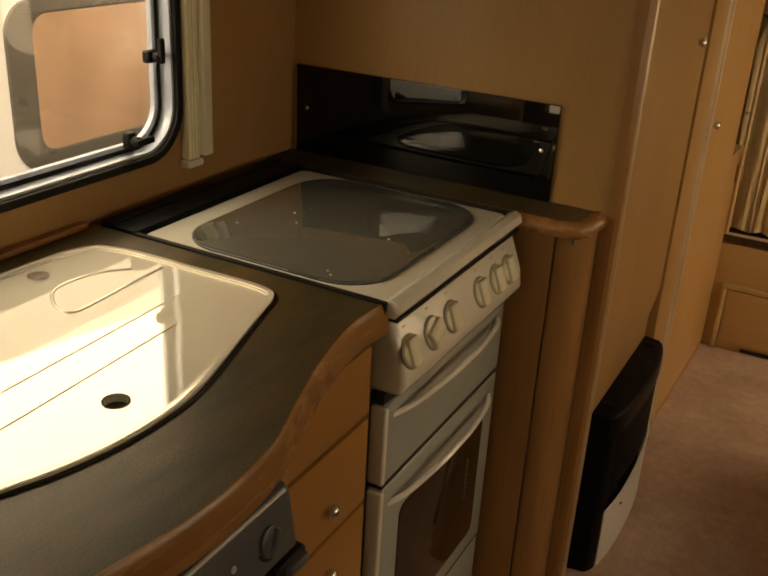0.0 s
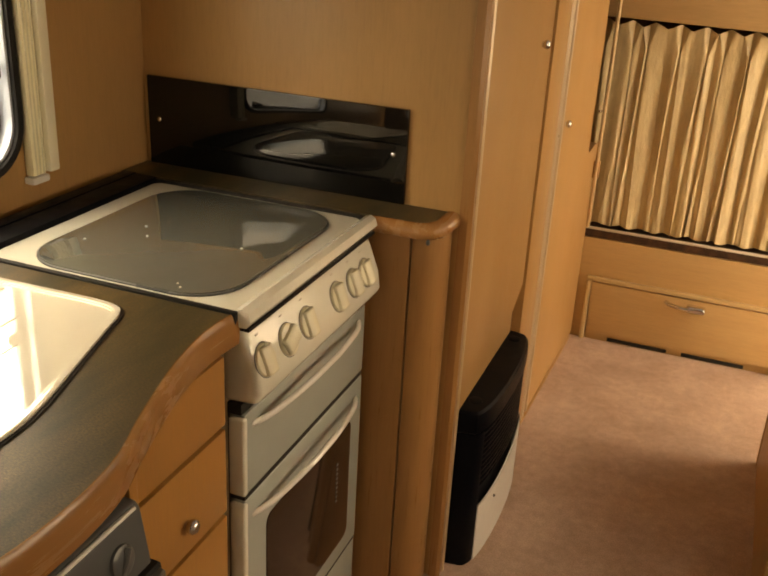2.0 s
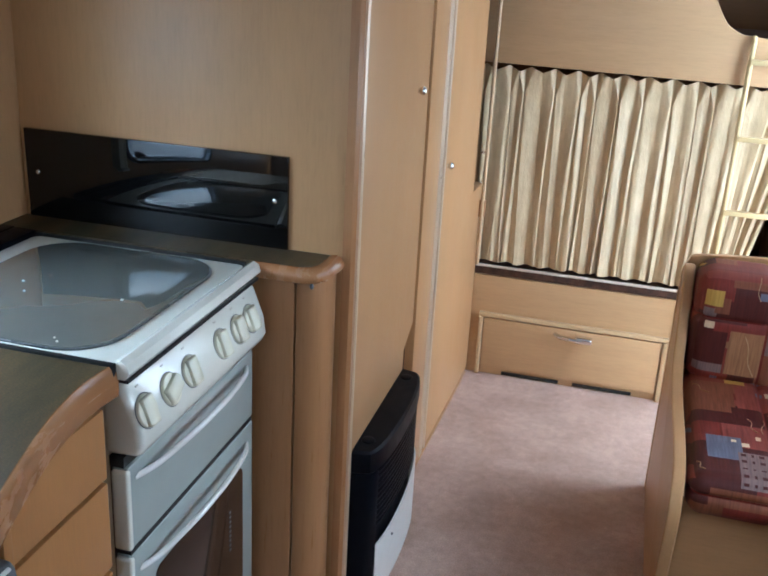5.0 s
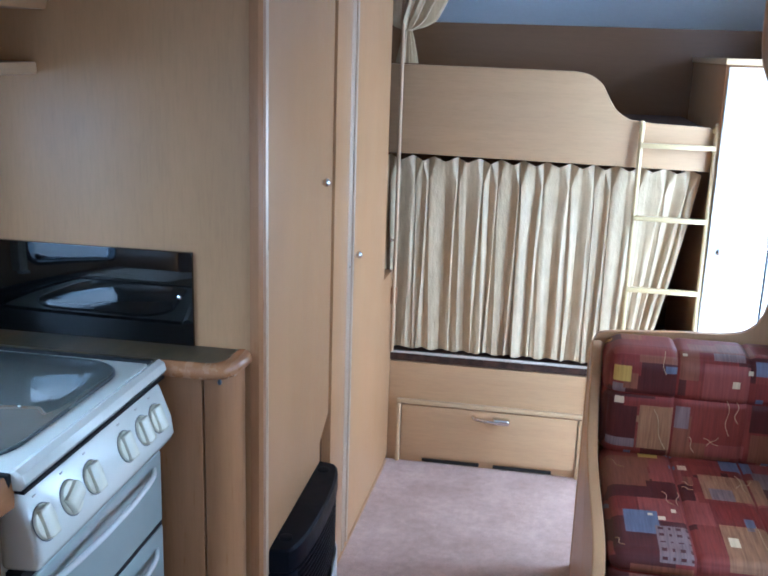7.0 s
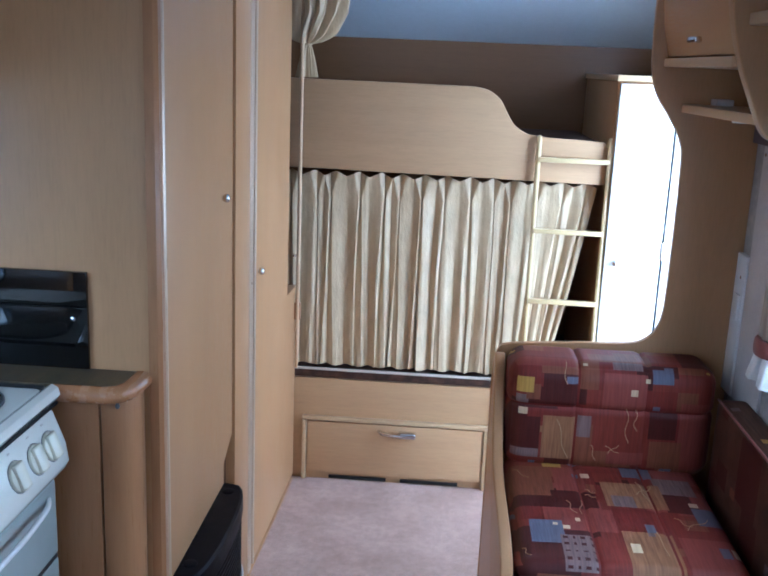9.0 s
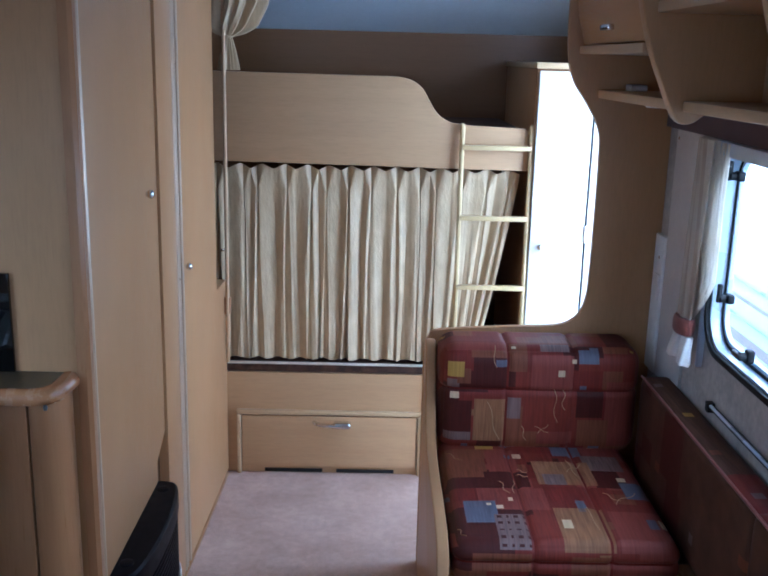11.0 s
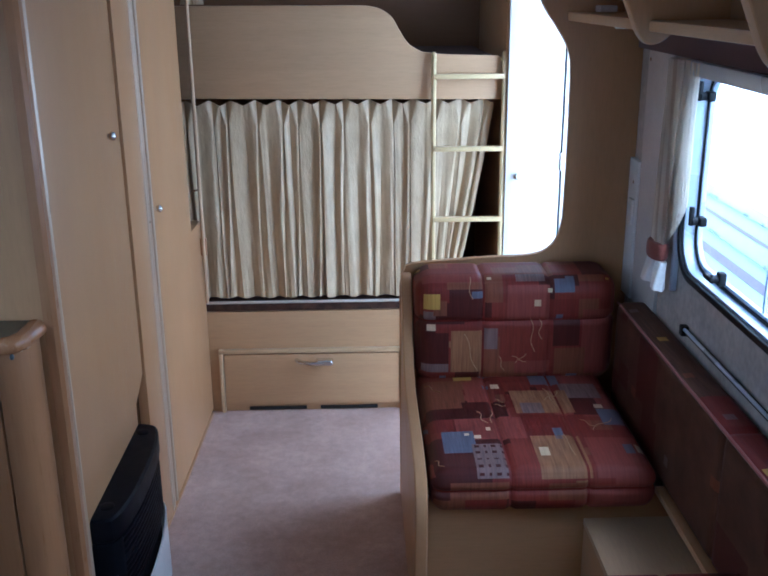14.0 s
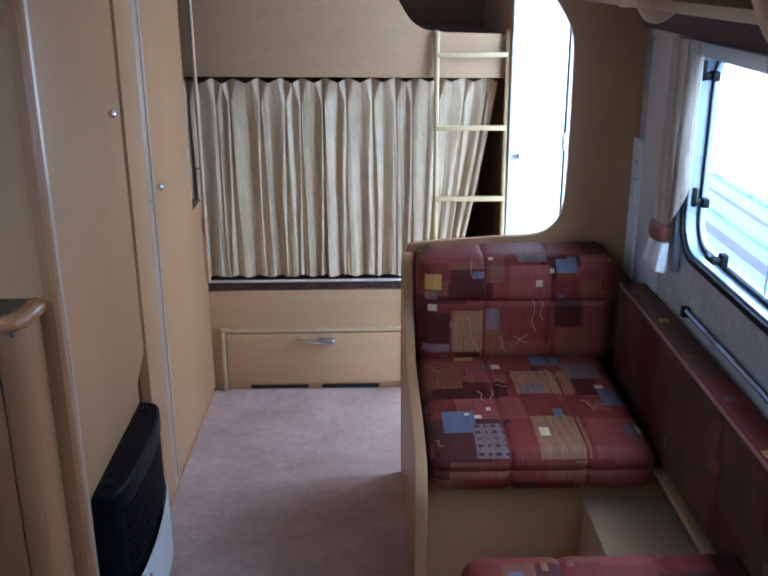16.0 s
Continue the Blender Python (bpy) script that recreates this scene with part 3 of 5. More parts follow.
sect = [(0.0, 0.9002), (0.22, 0.9002), (0.5, 0.897), (0.8, 0.889), (1.0, 0.874), (0.97, 0.860), (0.78, 0.849), (0.0, 0.846)]
rings = []
for (lx, ly), (ox, oy) in zip(LAM, OUTER):
    rings.append([edge.verts.new((lx + (ox - lx) * k, ly + (oy - ly) * k, z)) for k, z in sect])
for a, b in zip(rings, rings[1:]):
    for k in range(len(sect)):
        j = (k + 1) % len(sect)
        edge.faces.new((a[k], a[j], b[j], b[k]))
edge.faces.new(rings[0])
edge.faces.new(rings[-1])
part("oak_edge", edge, M_EDGE, worktop, "thick rounded solid oak front edge")
part("upstand", box(XL + 0.0005, XL + 0.018, -0.02, 0.815, 0.9005, 0.912, 0.004), M_EDGE, worktop, "thin oak upstand")

sink = thing("sink", (-0.55, 0.42, 0.9), "glossy pale metal sink and drainer set into the worktop", "sink")


part("rubber_surround", slab(grown(SINKC, 0.008), "z", 0.9003, 0.9022, [grown(SINKC, 0.0032)]), M_RUBBER, sink, "black sealing strip")
part("rim", slab(grown(SINKC, 0.003), "z", 0.895, 0.9055, [grown(SINKC, -0.006)], 0.002), M_SINK, sink)
part("rim_step", slab(grown(SINKC, -0.0065), "z", 0.895, 0.9036, [grown(SINKC, -0.0105)], 0.001), M_SINK, sink)
HOLE = [(-0.366 + 0.0145 * math.cos(a * math.pi / 12), 0.422 + 0.0145 * math.sin(a * math.pi / 12)) for a in range(24)]
part("drainer", slab(grown(SINKC, -0.010), "z", 0.893, 0.902, [HOLE]), M_SINK, sink)
part("waste_ring", slab([(-0.366 + (x + 0.366) * 1.16, 0.422 + (y - 0.422) * 1.16) for x, y in HOLE], "z", 0.9022, 0.9032, [HOLE], 0.0004), M_RUBBER, sink, "dark ring round the drain hole")
part("drain", slab(HOLE, "z", 0.872, 0.893), M_DARK, sink, "dark drain hole")
for x, y1 in ((-0.428, 0.62), (-0.487, 0.69)):
    part("drainer_ridge", tube([(x + 0.01, 0.12, 0.9014), (x, 0.35, 0.9014), (x - 0.014, y1, 0.9014)], 0.0015, 8), M_SINK, sink)

TRAY = spline([(-0.621, 0.723, 0.9012), (-0.647, 0.689, 0.9012), (-0.660, 0.638, 0.9012), (-0.655, 0.600, 0.9012), (-0.628, 0.572, 0.9012), (-0.602, 0.559, 0.9012), (-0.581, 0.562, 0.9012), (-0.577, 0.586, 0.9012), (-0.583, 0.665, 0.9012), (-0.588, 0.755, 0.9012)], 6)
part("pressed_edge", tube(TRAY, 0.003, 10), M_SINK, sink, "raised edge of the shallow pressed tray")
part("overflow_ring", lathe([(0.011, 0), (0.016, 0.001), (0.016, 0.003), (0.011, 0.003)], (-0.709, 0.62, 0.902), (0, 0, 1), 20), M_CHROME, sink, "small chrome overflow ring")
part("overflow", lathe([(0.0108, 0), (0.0108, 0.0015), (0.002, 0.0016)], (-0.709, 0.62, 0.902), (0, 0, 1), 16), M_DARK, sink, "dark overflow hole")

# drawers and fridge under the worktop
drawers = thing("drawer_unit", (-0.4, 0.69, 0), "oak-veneered drawer unit with chrome knobs beside the cooker", "drawers")
part("carcass", box(-0.80, -0.262, 0.585, 0.818, 0, 0.845, 0.001), M_WOOD, drawers)
for z0, z1, kz in ((0.726, 0.842, None), (0.567, 0.718, 0.62), (0.30, 0.559, 0.5), (0.06, 0.292, 0.2)):
    d = part("drawer_front", box(-0.262, -0.243, 0.588, 0.815, z0, z1, 0.003), M_DRAWER, drawers)
    if kz:
        knob("knob", d, (-0.243, 0.70, kz), (1, 0, 0), 0.012, M_CHROME, "round chrome knob")
part("filler_strip", slab(rrect(0.568, 0.60, 0.5865, 0.8445, 0.006, 3), "x", -0.262, -0.236, (), 0.003), M_DRAWER, drawers, "narrow oak filler beside the fridge")
fridge = thing("fridge", (-0.5, 0.28, 0), "grey fridge with a control panel under the worktop", "fridge")
part("body", box(-0.79, -0.255, 0.0, 0.58, 0, 0.845, 0.002), M_GREY, fridge)
part("vent_gap", box(-0.2545, -0.25, 0.02, 0.567, 0.763, 0.843, 0), M_DARK, fridge, "dark ventilation gap")
panel = part("control_panel", slab([(-0.255, 0.662), (-0.206, 0.665), (-0.219, 0.750), (-0.226, 0.759), (-0.255, 0.760)], "y", 0.03, 0.567, (), 0.006, 3), M_GREY, fridge, "sloping grey control panel")
part("top_trim", tube([(-0.2205, 0.036, 0.7545), (-0.2205, 0.3, 0.7545), (-0.2205, 0.555, 0.7545)], 0.0032, 8), M_WHITE, panel, "pale trim line")
part("door", box(-0.255, -0.225, 0.03, 0.578, 0.1, 0.655, 0.012, 3), M_GREY, fridge)
PN = Vector((0.98, 0, 0.18))
for yy in (0.512, 0.35):
    part("dial_ring", lathe([(0.0225, 0), (0.027, 0.0005), (0.027, 0.002), (0.0225, 0.002), (0.0225, 0)], (-0.2145, yy, 0.706), PN, 28), M_RUBBER, panel, "black dial ring")
    d = part("dial", lathe([(0.0215, 0), (0.021, 0.007), (0.017, 0.009), (0.003, 0.0095)], (-0.2145, yy, 0.706), PN, 28), M_GREY, panel, "round grey dial")
    part("pointer", tube([(-0.2065, yy - 0.009, 0.691), (-0.204, yy, 0.707), (-0.2065, yy + 0.009, 0.722)], 0.0045, 8), M_GREY, d, "raised grip bar")
part("lamp", lathe([(0.005, 0), (0.005, 0.002), (0.001, 0.003)], (-0.2145, 0.44, 0.712), PN, 12), M_ALU, panel)
latch = part("door_latch", box(-0.226, -0.200, 0.515, 0.582, 0.628, 0.660, 0.009, 3), M_RUBBER, fridge, "black door latch")
part("latch_lever", box(-0.206, -0.190, 0.53, 0.575, 0.640, 0.655, 0.006, 3), M_GREY, latch)

# cooker
cooker = thing("cooker", (-0.47, 1.1, 0), "cream free-standing gas cooker with a smoked glass lid", "cooker")
CY0, CY1 = 0.848, 1.342
part("body", box(-0.72, -0.262, CY0 + 0.006, CY1 - 0.006, 0.02, 0.862, 0.003), M_ENAMEL, cooker)
part("hob_frame", slab(rrect(-0.718, CY0, -0.245, CY1, 0.02, 4), "z", 0.866, 0.897, (), 0.006, 3), M_ENAMEL, cooker, "cream enamel hob surround")
part("rear_strip", box(-0.80, -0.72, 0.838, CY1 + 0.005, 0.86, 0.906, 0.004), M_PLASTIC_BLACK, cooker, "black strip behind the hob")
part("strip_ridge", box(-0.7985, -0.770, 0.84, CY1 + 0.003, 0.9055, 0.9085, 0.002), M_PLASTIC_BLACK, cooker)
part("side_gap", box(-0.73, -0.238, 0.8368, CY0 - 0.0008, 0.86, 0.9035, 0.002), M_RUBBER, cooker, "black trim beside the worktop")
part("rear_gap", box(-0.72, -0.25, CY1 + 0.0008, CY1 + 0.007, 0.86, 0.902, 0.002), M_RUBBER, cooker, "black trim beside the ledge")
lid = part("glass_lid", slab(rrect(-0.662, CY0 + 0.018, -0.284, CY1 - 0.020, 0.085, 8), "z", 0.8975, 0.9025, (), 0.0015), M_SMOKED, cooker, "smoked glass lid with rounded corners")
part("lid_seal", slab(rrect(-0.666, CY0 + 0.014, -0.280, CY1 - 0.016, 0.089, 8), "z", 0.8972, 0.9003, [rrect(-0.6625, CY0 + 0.0175, -0.2835, CY1 - 0.0195, 0.0855, 8)]), M_GREY, lid)
# tiny pale bumps for the specks on the glass
for xx, yy, rr in ((-0.565, 1.087, 0.004), (-0.534, 1.046, 0.003), (-0.361, 1.073, 0.004), (-0.618, 0.983, 0.004), (-0.36, 0.882, 0.003), (-0.372, 0.893, 0.0025)):
    part("lid_stop", lathe([(rr * 0.7, 0), (rr * 0.7, 0.001), (rr * 0.4, 0.002), (rr * 0.1, 0.0023)], (xx, yy, 0.9024), (0, 0, 1), 10), M_MARK, lid, "tiny pale bump on the glass")
part("front_rail", slab([(-0.252, 0.876), (-0.244, 0.902), (-0.232, 0.908), (-0.221, 0.902), (-0.217, 0.888), (-0.225, 0.876)], "y", CY0 - 0.002, CY1 + 0.002, (), 0.003), M_ENAMEL, cooker, "raised cream lid handle rail")
FASCIA = [(-0.27, 0.868), (-0.238, 0.868), (-0.228, 0.858), (-0.206, 0.80), (-0.201, 0.765), (-0.21, 0.745), (-0.27, 0.742)]
fascia = part("control_panel", slab(FASCIA, "y", CY0 + 0.002, CY1 - 0.002, (), 0.014, 4), M_ENAMEL, cooker, "sloping cream control panel")
KNOB_TURNED = 0.957
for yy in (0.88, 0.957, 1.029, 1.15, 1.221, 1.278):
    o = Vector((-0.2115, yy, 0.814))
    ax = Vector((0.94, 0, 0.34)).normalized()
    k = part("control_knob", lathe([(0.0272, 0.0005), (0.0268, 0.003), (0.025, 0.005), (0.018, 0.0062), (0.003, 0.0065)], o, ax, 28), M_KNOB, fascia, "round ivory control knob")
    # dark ring stands in for the shadow round each knob
    part("knob_ring", lathe([(0.0276, -0.001), (0.0287, 0.0005), (0.0282, 0.0009), (0.0274, 0.0006)], o, ax, 28), M_GREY, k, "thin dark ring painting the shadow round the knob")
    grip = slab([(-0.0165, 0.003), (0.0165, 0.003), (0.014, 0.011), (0.009, 0.0145), (-0.009, 0.0145), (-0.014, 0.011)], "y", -0.0235, 0.0235, (), 0.005, 4)
    q = Vector((0, 0, 1)).rotation_difference(ax).to_matrix().to_4x4()
    bm = bmesh.new()
    turn = 90 if abs(yy - KNOB_TURNED) > 0.02 else 20
    merge(bm, grip, Matrix.Translation(o) @ q @ pose(0, 0, 0, 0, 0, turn))
    part("grip", bm, M_KNOB, k)
    part("dial_mark", box(-0.2275, -0.2254, yy - 0.004, yy + 0.004, 0.8515, 0.8545, 0), M_MARK, fascia)


def bowed_handle(parent, y0, y1, z, drop, x):
    pts = [(x, y0, z - drop), (x + 0.02, y0 + 0.05, z - drop * 0.55), (x + 0.033, y0 + (y1 - y0) * 0.35, z - drop * 0.12), (x + 0.035, (y0 + y1) / 2, z), (x + 0.033, y1 - (y1 - y0) * 0.35, z - drop * 0.12), (x + 0.02, y1 - 0.05, z - drop * 0.55), (x, y1, z - drop)]
    return part("handle", tube(spline(pts, 6), 0.0052, 10), M_SATIN, parent, "slim bowed silver handle")


# dark sheet over the cream body, paints the shade between the doors
part("door_gap", box(-0.2625, -0.2605, CY0 + 0.005, CY1 - 0.005, 0.025, 0.736, 0), M_DARK, cooker, "dark sheet behind the doors that blackens their gaps")
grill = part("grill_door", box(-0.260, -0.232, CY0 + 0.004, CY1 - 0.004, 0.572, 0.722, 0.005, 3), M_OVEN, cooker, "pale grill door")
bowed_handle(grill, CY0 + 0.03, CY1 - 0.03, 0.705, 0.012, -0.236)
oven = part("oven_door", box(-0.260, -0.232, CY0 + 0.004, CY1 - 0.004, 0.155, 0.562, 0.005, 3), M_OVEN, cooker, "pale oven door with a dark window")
part("oven_window", slab(rrect(CY0 + 0.075, 0.20, CY1 - 0.06, 0.487, 0.02, 5), "x", -0.233, -0.2295, (), 0.001), M_OVENGLASS, oven, "dark brown oven glass")
bowed_handle(oven, CY0 + 0.03, CY1 - 0.03, 0.532, 0.012, -0.236)
# cream strips paint the light that the curved door edges catch
for door_part, z0, z1 in ((grill, 0.575, 0.719), (oven, 0.158, 0.559)):
    part("edge_trim", box(-0.258, -0.2285, CY0 - 0.003, CY0 + 0.010, z0, z1, 0.0055, 4), M_ENAMEL, door_part, "rounded cream strip painting the light on the door edge")
# solid dark filler in place of the shade under the panel
part("panel_gap", box(-0.262, -0.237, CY0 + 0.003, CY1 - 0.004, 0.7225, 0.7415, 0.001), M_DARK, cooker, "dark filler painting the shade under the control panel")
for z0, z1 in ((0.5625, 0.5715), (0.1475, 0.1545)):
    part("door_seal", box(-0.258, -0.2335, CY0 + 0.006, CY1 - 0.006, z0, z1, 0), M_DARK, cooker, "black seal between the doors")
# black strip paints the shade that the rail throws below itself
part("rail_gap", box(-0.25, -0.2215, CY0 + 0.001, CY1 - 0.001, 0.8705, 0.8755, 0), M_RUBBER, cooker, "black strip painting the shade under the lid rail")
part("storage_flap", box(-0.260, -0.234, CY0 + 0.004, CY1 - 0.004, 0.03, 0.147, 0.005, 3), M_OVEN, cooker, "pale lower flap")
for k in range(9):
    part("window_mark", box(-0.2294, -0.2285, 1.215, 1.222, 0.41 - k * 0.011, 0.415 - k * 0.011, 0), M_GREY, oven)

# splash panel and ledge beside the cooker
splash = thing("splashback", (-0.5, 1.455, 0.9), "glossy black glass splashback screwed to the bulkhead", "splashback")
part("panel", slab([(1.4515, 0.9005), (1.4495, 1.093), (1.4595, 1.093), (1.4595, 0.9005)], "x", -0.806, -0.205, (), 0.001), M_BLACKGLASS, splash)
for xx in (-0.778, -0.233):
    screw("screw", splash, (xx, 1.4505, 1.0), (0, -1, 0), 0.005)
ledge = thing("worktop_ledge", (-0.4, 1.4, 0.86), "narrow dark laminate ledge with a rounded oak end", "worktop")
LEDGE = [(XL, 1.352), (-0.225, 1.352), (-0.13, 1.352), (-0.108, 1.362), (-0.10, 1.385), (-0.10, 1.4585), (XL, 1.4585)]
part("top", slab([(XL, 1.362), (-0.14, 1.362), (-0.118, 1.382), (-0.113, 1.4585), (XL, 1.4585)], "z", 0.869, 0.9), M_LAMINATE, ledge)
rim = bmesh.new()
thin = [(0.0, 0.9005), (0.35, 0.902), (0.7, 0.899), (0.93, 0.892), (1.0, 0.884), (0.93, 0.876), (0.7, 0.871), (0.0, 0.869)]
path_in = [(-0.235, 1.3625), (-0.145, 1.3625), (-0.125, 1.371), (-0.1145, 1.392), (-0.1125, 1.4585)]
path_out = [(-0.235, 1.345), (-0.135, 1.345), (-0.105, 1.357), (-0.088, 1.385), (-0.083, 1.4585)]
rings = []
for (lx, ly), (ox, oy) in zip(path_in, path_out):
    rings.append([rim.verts.new((lx + (ox - lx) * k, ly + (oy - ly) * k, z)) for k, z in thin])
for a, b in zip(rings, rings[1:]):
    for k in range(len(sect)):
        j = (k + 1) % len(sect)
        rim.faces.new((a[k], a[j], b[j], b[k]))
rim.faces.new(rings[0])
rim.faces.new(rings[-1])
part("oak_edge", rim, M_EDGE, ledge, "thick rounded oak edge")
endcab = thing("end_panel", (-0.18, 1.4, 0), "narrow oak-veneered end panel with a rounded post", "cabinet")
part("panel", box(-0.30, -0.1590, 1.372, 1.388, 0, 0.8655, 0.001), M_EDGE_Z, endcab)
part("rounded_post", slab([(-0.155, 1.3745), (-0.128, 1.376), (-0.112, 1.386), (-0.102, 1.403), (-0.098, 1.425), (-0.098, 1.4545), (-0.155, 1.4545)], "z", 0, 0.8655, (), 0.001), M_EDGE_Z, endcab, "rounded oak corner post")
part("catch", lathe([(0.003, 0), (0.003, 0.006), (0.0045, 0.009), (0.003, 0.014)], (-0.122, 1.372, 0.8695), (0, 0, -1), 10), M_GREY, endcab, "small grey catch")


# ---------------------------------------------------------------- roof lockers over the windows
def locker_profile(sgn, wall):
    """Side view of a locker divider: depth from the wall and height."""
    pts = [(0.0, 1.412), (0.135, 1.405), (0.16, 1.386), (0.185, 1.384), (0.205, 1.405), (0.228, 1.455), (0.26, 1.53), (0.285, 1.62), (0.30, 1.73), (0.305, 1.93), (0.0, 1.93)]
    curve = spline([(a, b, 0) for a, b in pts[1:10]], 5)
    return [(wall + sgn * a, b) for a, b in [pts[0]] + [(p[0], p[1]) for p in curve] + [pts[10]]]


right_locker = thing("roof_locker", (1.15, 1.2, 1.4), "oak-veneered open roof locker with curved dividers over the window", "locker")
for yy in (1.69, 1.085, 0.45, -0.2):
    part("divider", slab(locker_profile(-1, XR), "y", yy - 0.016, yy + 0.016, (), 0.006, 3), M_WOOD, right_locker, "curved oak divider")
part("shelf", slab([(1.070, 2.309), (1.118, 1.1), (1.19, -0.8), (XR, -0.8), (XR, 2.309)], "z", 1.408, 1.430, (), 0.004), M_PALE, right_locker, "shelf with a pale edge")
part("upper_shelf", box(1.025, XR, -0.8, 1.673, 1.60, 1.623, 0.004), M_PALE, right_locker, "upper shelf with a pale edge")
part("bottom_rail", box(1.012, XR, 1.707, 2.309, 1.522, 1.543, 0.004), M_PALE, right_locker, "pale rail under the flap")
part("back_board", box(1.255, XR - 0.0005, -0.8, 2.309, 1.43, 1.93, 0), M_WOOD_Y, right_locker)
flap = part("flap_door", slab([(1.022, 1.547), (1.002, 1.62), (0.99, 1.73), (0.985, 1.925), (1.0, 1.925), (1.006, 1.73), (1.018, 1.62), (1.036, 1.547)], "y", 1.709, 2.305, (), 0.002), M_WOOD_Y, right_locker, "bowed oak flap door")
part("handle", box(0.996, 1.014, 1.955, 2.030, 1.574, 1.588, 0.005), M_CHROME, flap, "small chrome handle")
part("spotlight", lathe([(0.020, 0), (0.024, 0.004), (0.02, 0.010), (0.003, 0.011)], (1.15, 2.05, 1.408), (0, 0, -1)), M_WHITE, right_locker, "small round downlight")
box_on_shelf = solid("small_box", box(1.135, 1.178, 2.22, 2.28, 1.4305, 1.447, 0.004), M_VINYL, "small pale box on the locker shelf", "box")

left_locker = thing("roof_locker", (-0.65, 0.5, 1.44), "oak-veneered roof locker over the sink", "locker")
part("shelf", box(XL, -0.515, -0.8, 1.459, 1.425, 1.448, 0.004), M_PALE, left_locker, "shelf with a pale edge")
part("cupboard", slab([(XL, 1.545), (-0.49, 1.545), (-0.47, 1.62), (-0.455, 1.93), (XL, 1.93)], "y", -0.8, 1.459, (), 0.004), M_WOOD_Y, left_locker)

# ---------------------------------------------------------------- bunks
bed = thing("lower_bunk", (0.5, 3.2, 0), "oak-veneered lower bunk base with a drawer", "bunk bed")
part("front_panel", box(-0.06, 0.999, 2.94, 2.958, 0.0, 0.388, 0.001), M_WOOD_PALE, bed)
part("base", box(-0.06, 0.999, 2.96, YB - 0.001, 0.33, 0.388, 0), M_WOOD_X, bed)
dr = part("drawer_front", box(0.012, 0.648, 2.926, 2.9395, 0.030, 0.228, 0.003), M_WOOD_PALE, bed)
part("moulding", box(-0.008, 0.668, 2.922, 2.9395, 0.232, 0.249, 0.006, 3), M_PALE_X, bed, "pale rounded moulding")
for x0 in (-0.008, 0.652):
    part("moulding", box(x0, x0 + 0.016, 2.922, 2.9395, 0.0, 0.2315, 0.005, 3), M_PALE_X, bed, "pale rounded moulding")
for x0 in (0.093, 0.357):
    part("vent_slot", box(x0, x0 + 0.212, 2.934, 2.941, 0.004, 0.016, 0.001), M_DARK, bed, "dark ventilation slot")
hb = tube(spline([(0.275, 2.925, 0.205), (0.29, 2.905, 0.204), (0.335, 2.893, 0.203), (0.385, 2.900, 0.203), (0.40, 2.925, 0.203)], 6), 0.0095, 10, None, 0.75)
merge(hb, box(0.345, 0.408, 2.888, 2.925, 0.192, 0.214, 0.009, 3))
part("handle", hb, M_CHROME, dr, "curved chrome handle")
mattress = solid("mattress", box(-0.05, 0.995, 2.945, 3.6, 0.389, 0.422, 0.008), M_MATTRESS, "thin dark brown patterned mattress on the lower bunk", "mattress")
rail = solid("curtain_track", box(-0.05, 0.998, 2.930, 2.943, 0.4225, 0.4300, 0.002), M_TRACK, "white track along the lower bunk", "curtain track")

BOARD = [(-0.14, 1.148), (0.995, 1.135), (0.995, 1.262), (0.98, 1.278), (0.80, 1.284)] + [(p[0], p[1]) for p in spline([(0.73, 1.292, 0), (0.685, 1.318, 0), (0.655, 1.36, 0), (0.63, 1.402, 0), (0.59, 1.43, 0), (0.54, 1.440, 0)], 6)] + [(-0.14, 1.444)]
upper = thing("upper_bunk", (0.5, 3.2, 1.13), "oak-veneered upper bunk with a curved side board", "bunk bed")
part("side_board", slab(BOARD, "y", 2.922, 2.94, (), 0.004), M_BOARD, upper)
part("base", box(-0.06, 0.999, 2.9405, YB - 0.001, 1.15, 1.17, 0), M_WOOD_X, upper)
solid("mattress", box(-0.05, 0.99, 2.96, 3.6, 1.171, 1.272, 0.03, 3), M_MATTRESS, "dark brown mattress on the upper bunk", "mattress")

ladder = thing("bunk_ladder", (0.89, 2.88, 0), "narrow pale ladder hooked on the upper bunk", "ladder")
for xx in (0.766, 1.0):
    part("upright", tube(spline([(xx + 0.004 * (1 if xx < 0.9 else -1), 2.926, 1.262), (xx, 2.915, 1.285), (xx, 2.905, 1.262), (xx, 2.903, 1.2), (xx, 2.89, 0.6), (xx, 2.875, 0.004)], 6), 0.0085, 10), M_LADDER, ladder)
for zz in (1.212, 0.973, 0.731, 0.49, 0.25):
    yy = 2.903 - (1.2 - zz) * 0.0225
    part("rung", box(0.767, 0.999, yy - 0.013, yy + 0.009, zz - 0.0065, zz + 0.0095, 0.003), M_LADDER, ladder)

# ---------------------------------------------------------------- corner wardrobe by the entrance
corner = thing("corner_wardrobe", (1.14, 3.25, 0), "tall narrow oak-veneered wardrobe beside the entrance door", "wardrobe")
part("carcass", box(1.003, XR - 0.001, 2.90, YB - 0.001, 0, 1.476, 0.001), M_WOOD, corner)
part("top", box(0.996, XR - 0.001, 2.874, YB - 0.001, 1.477, 1.497, 0.004), M_PALE_X, corner, "pale edged top")
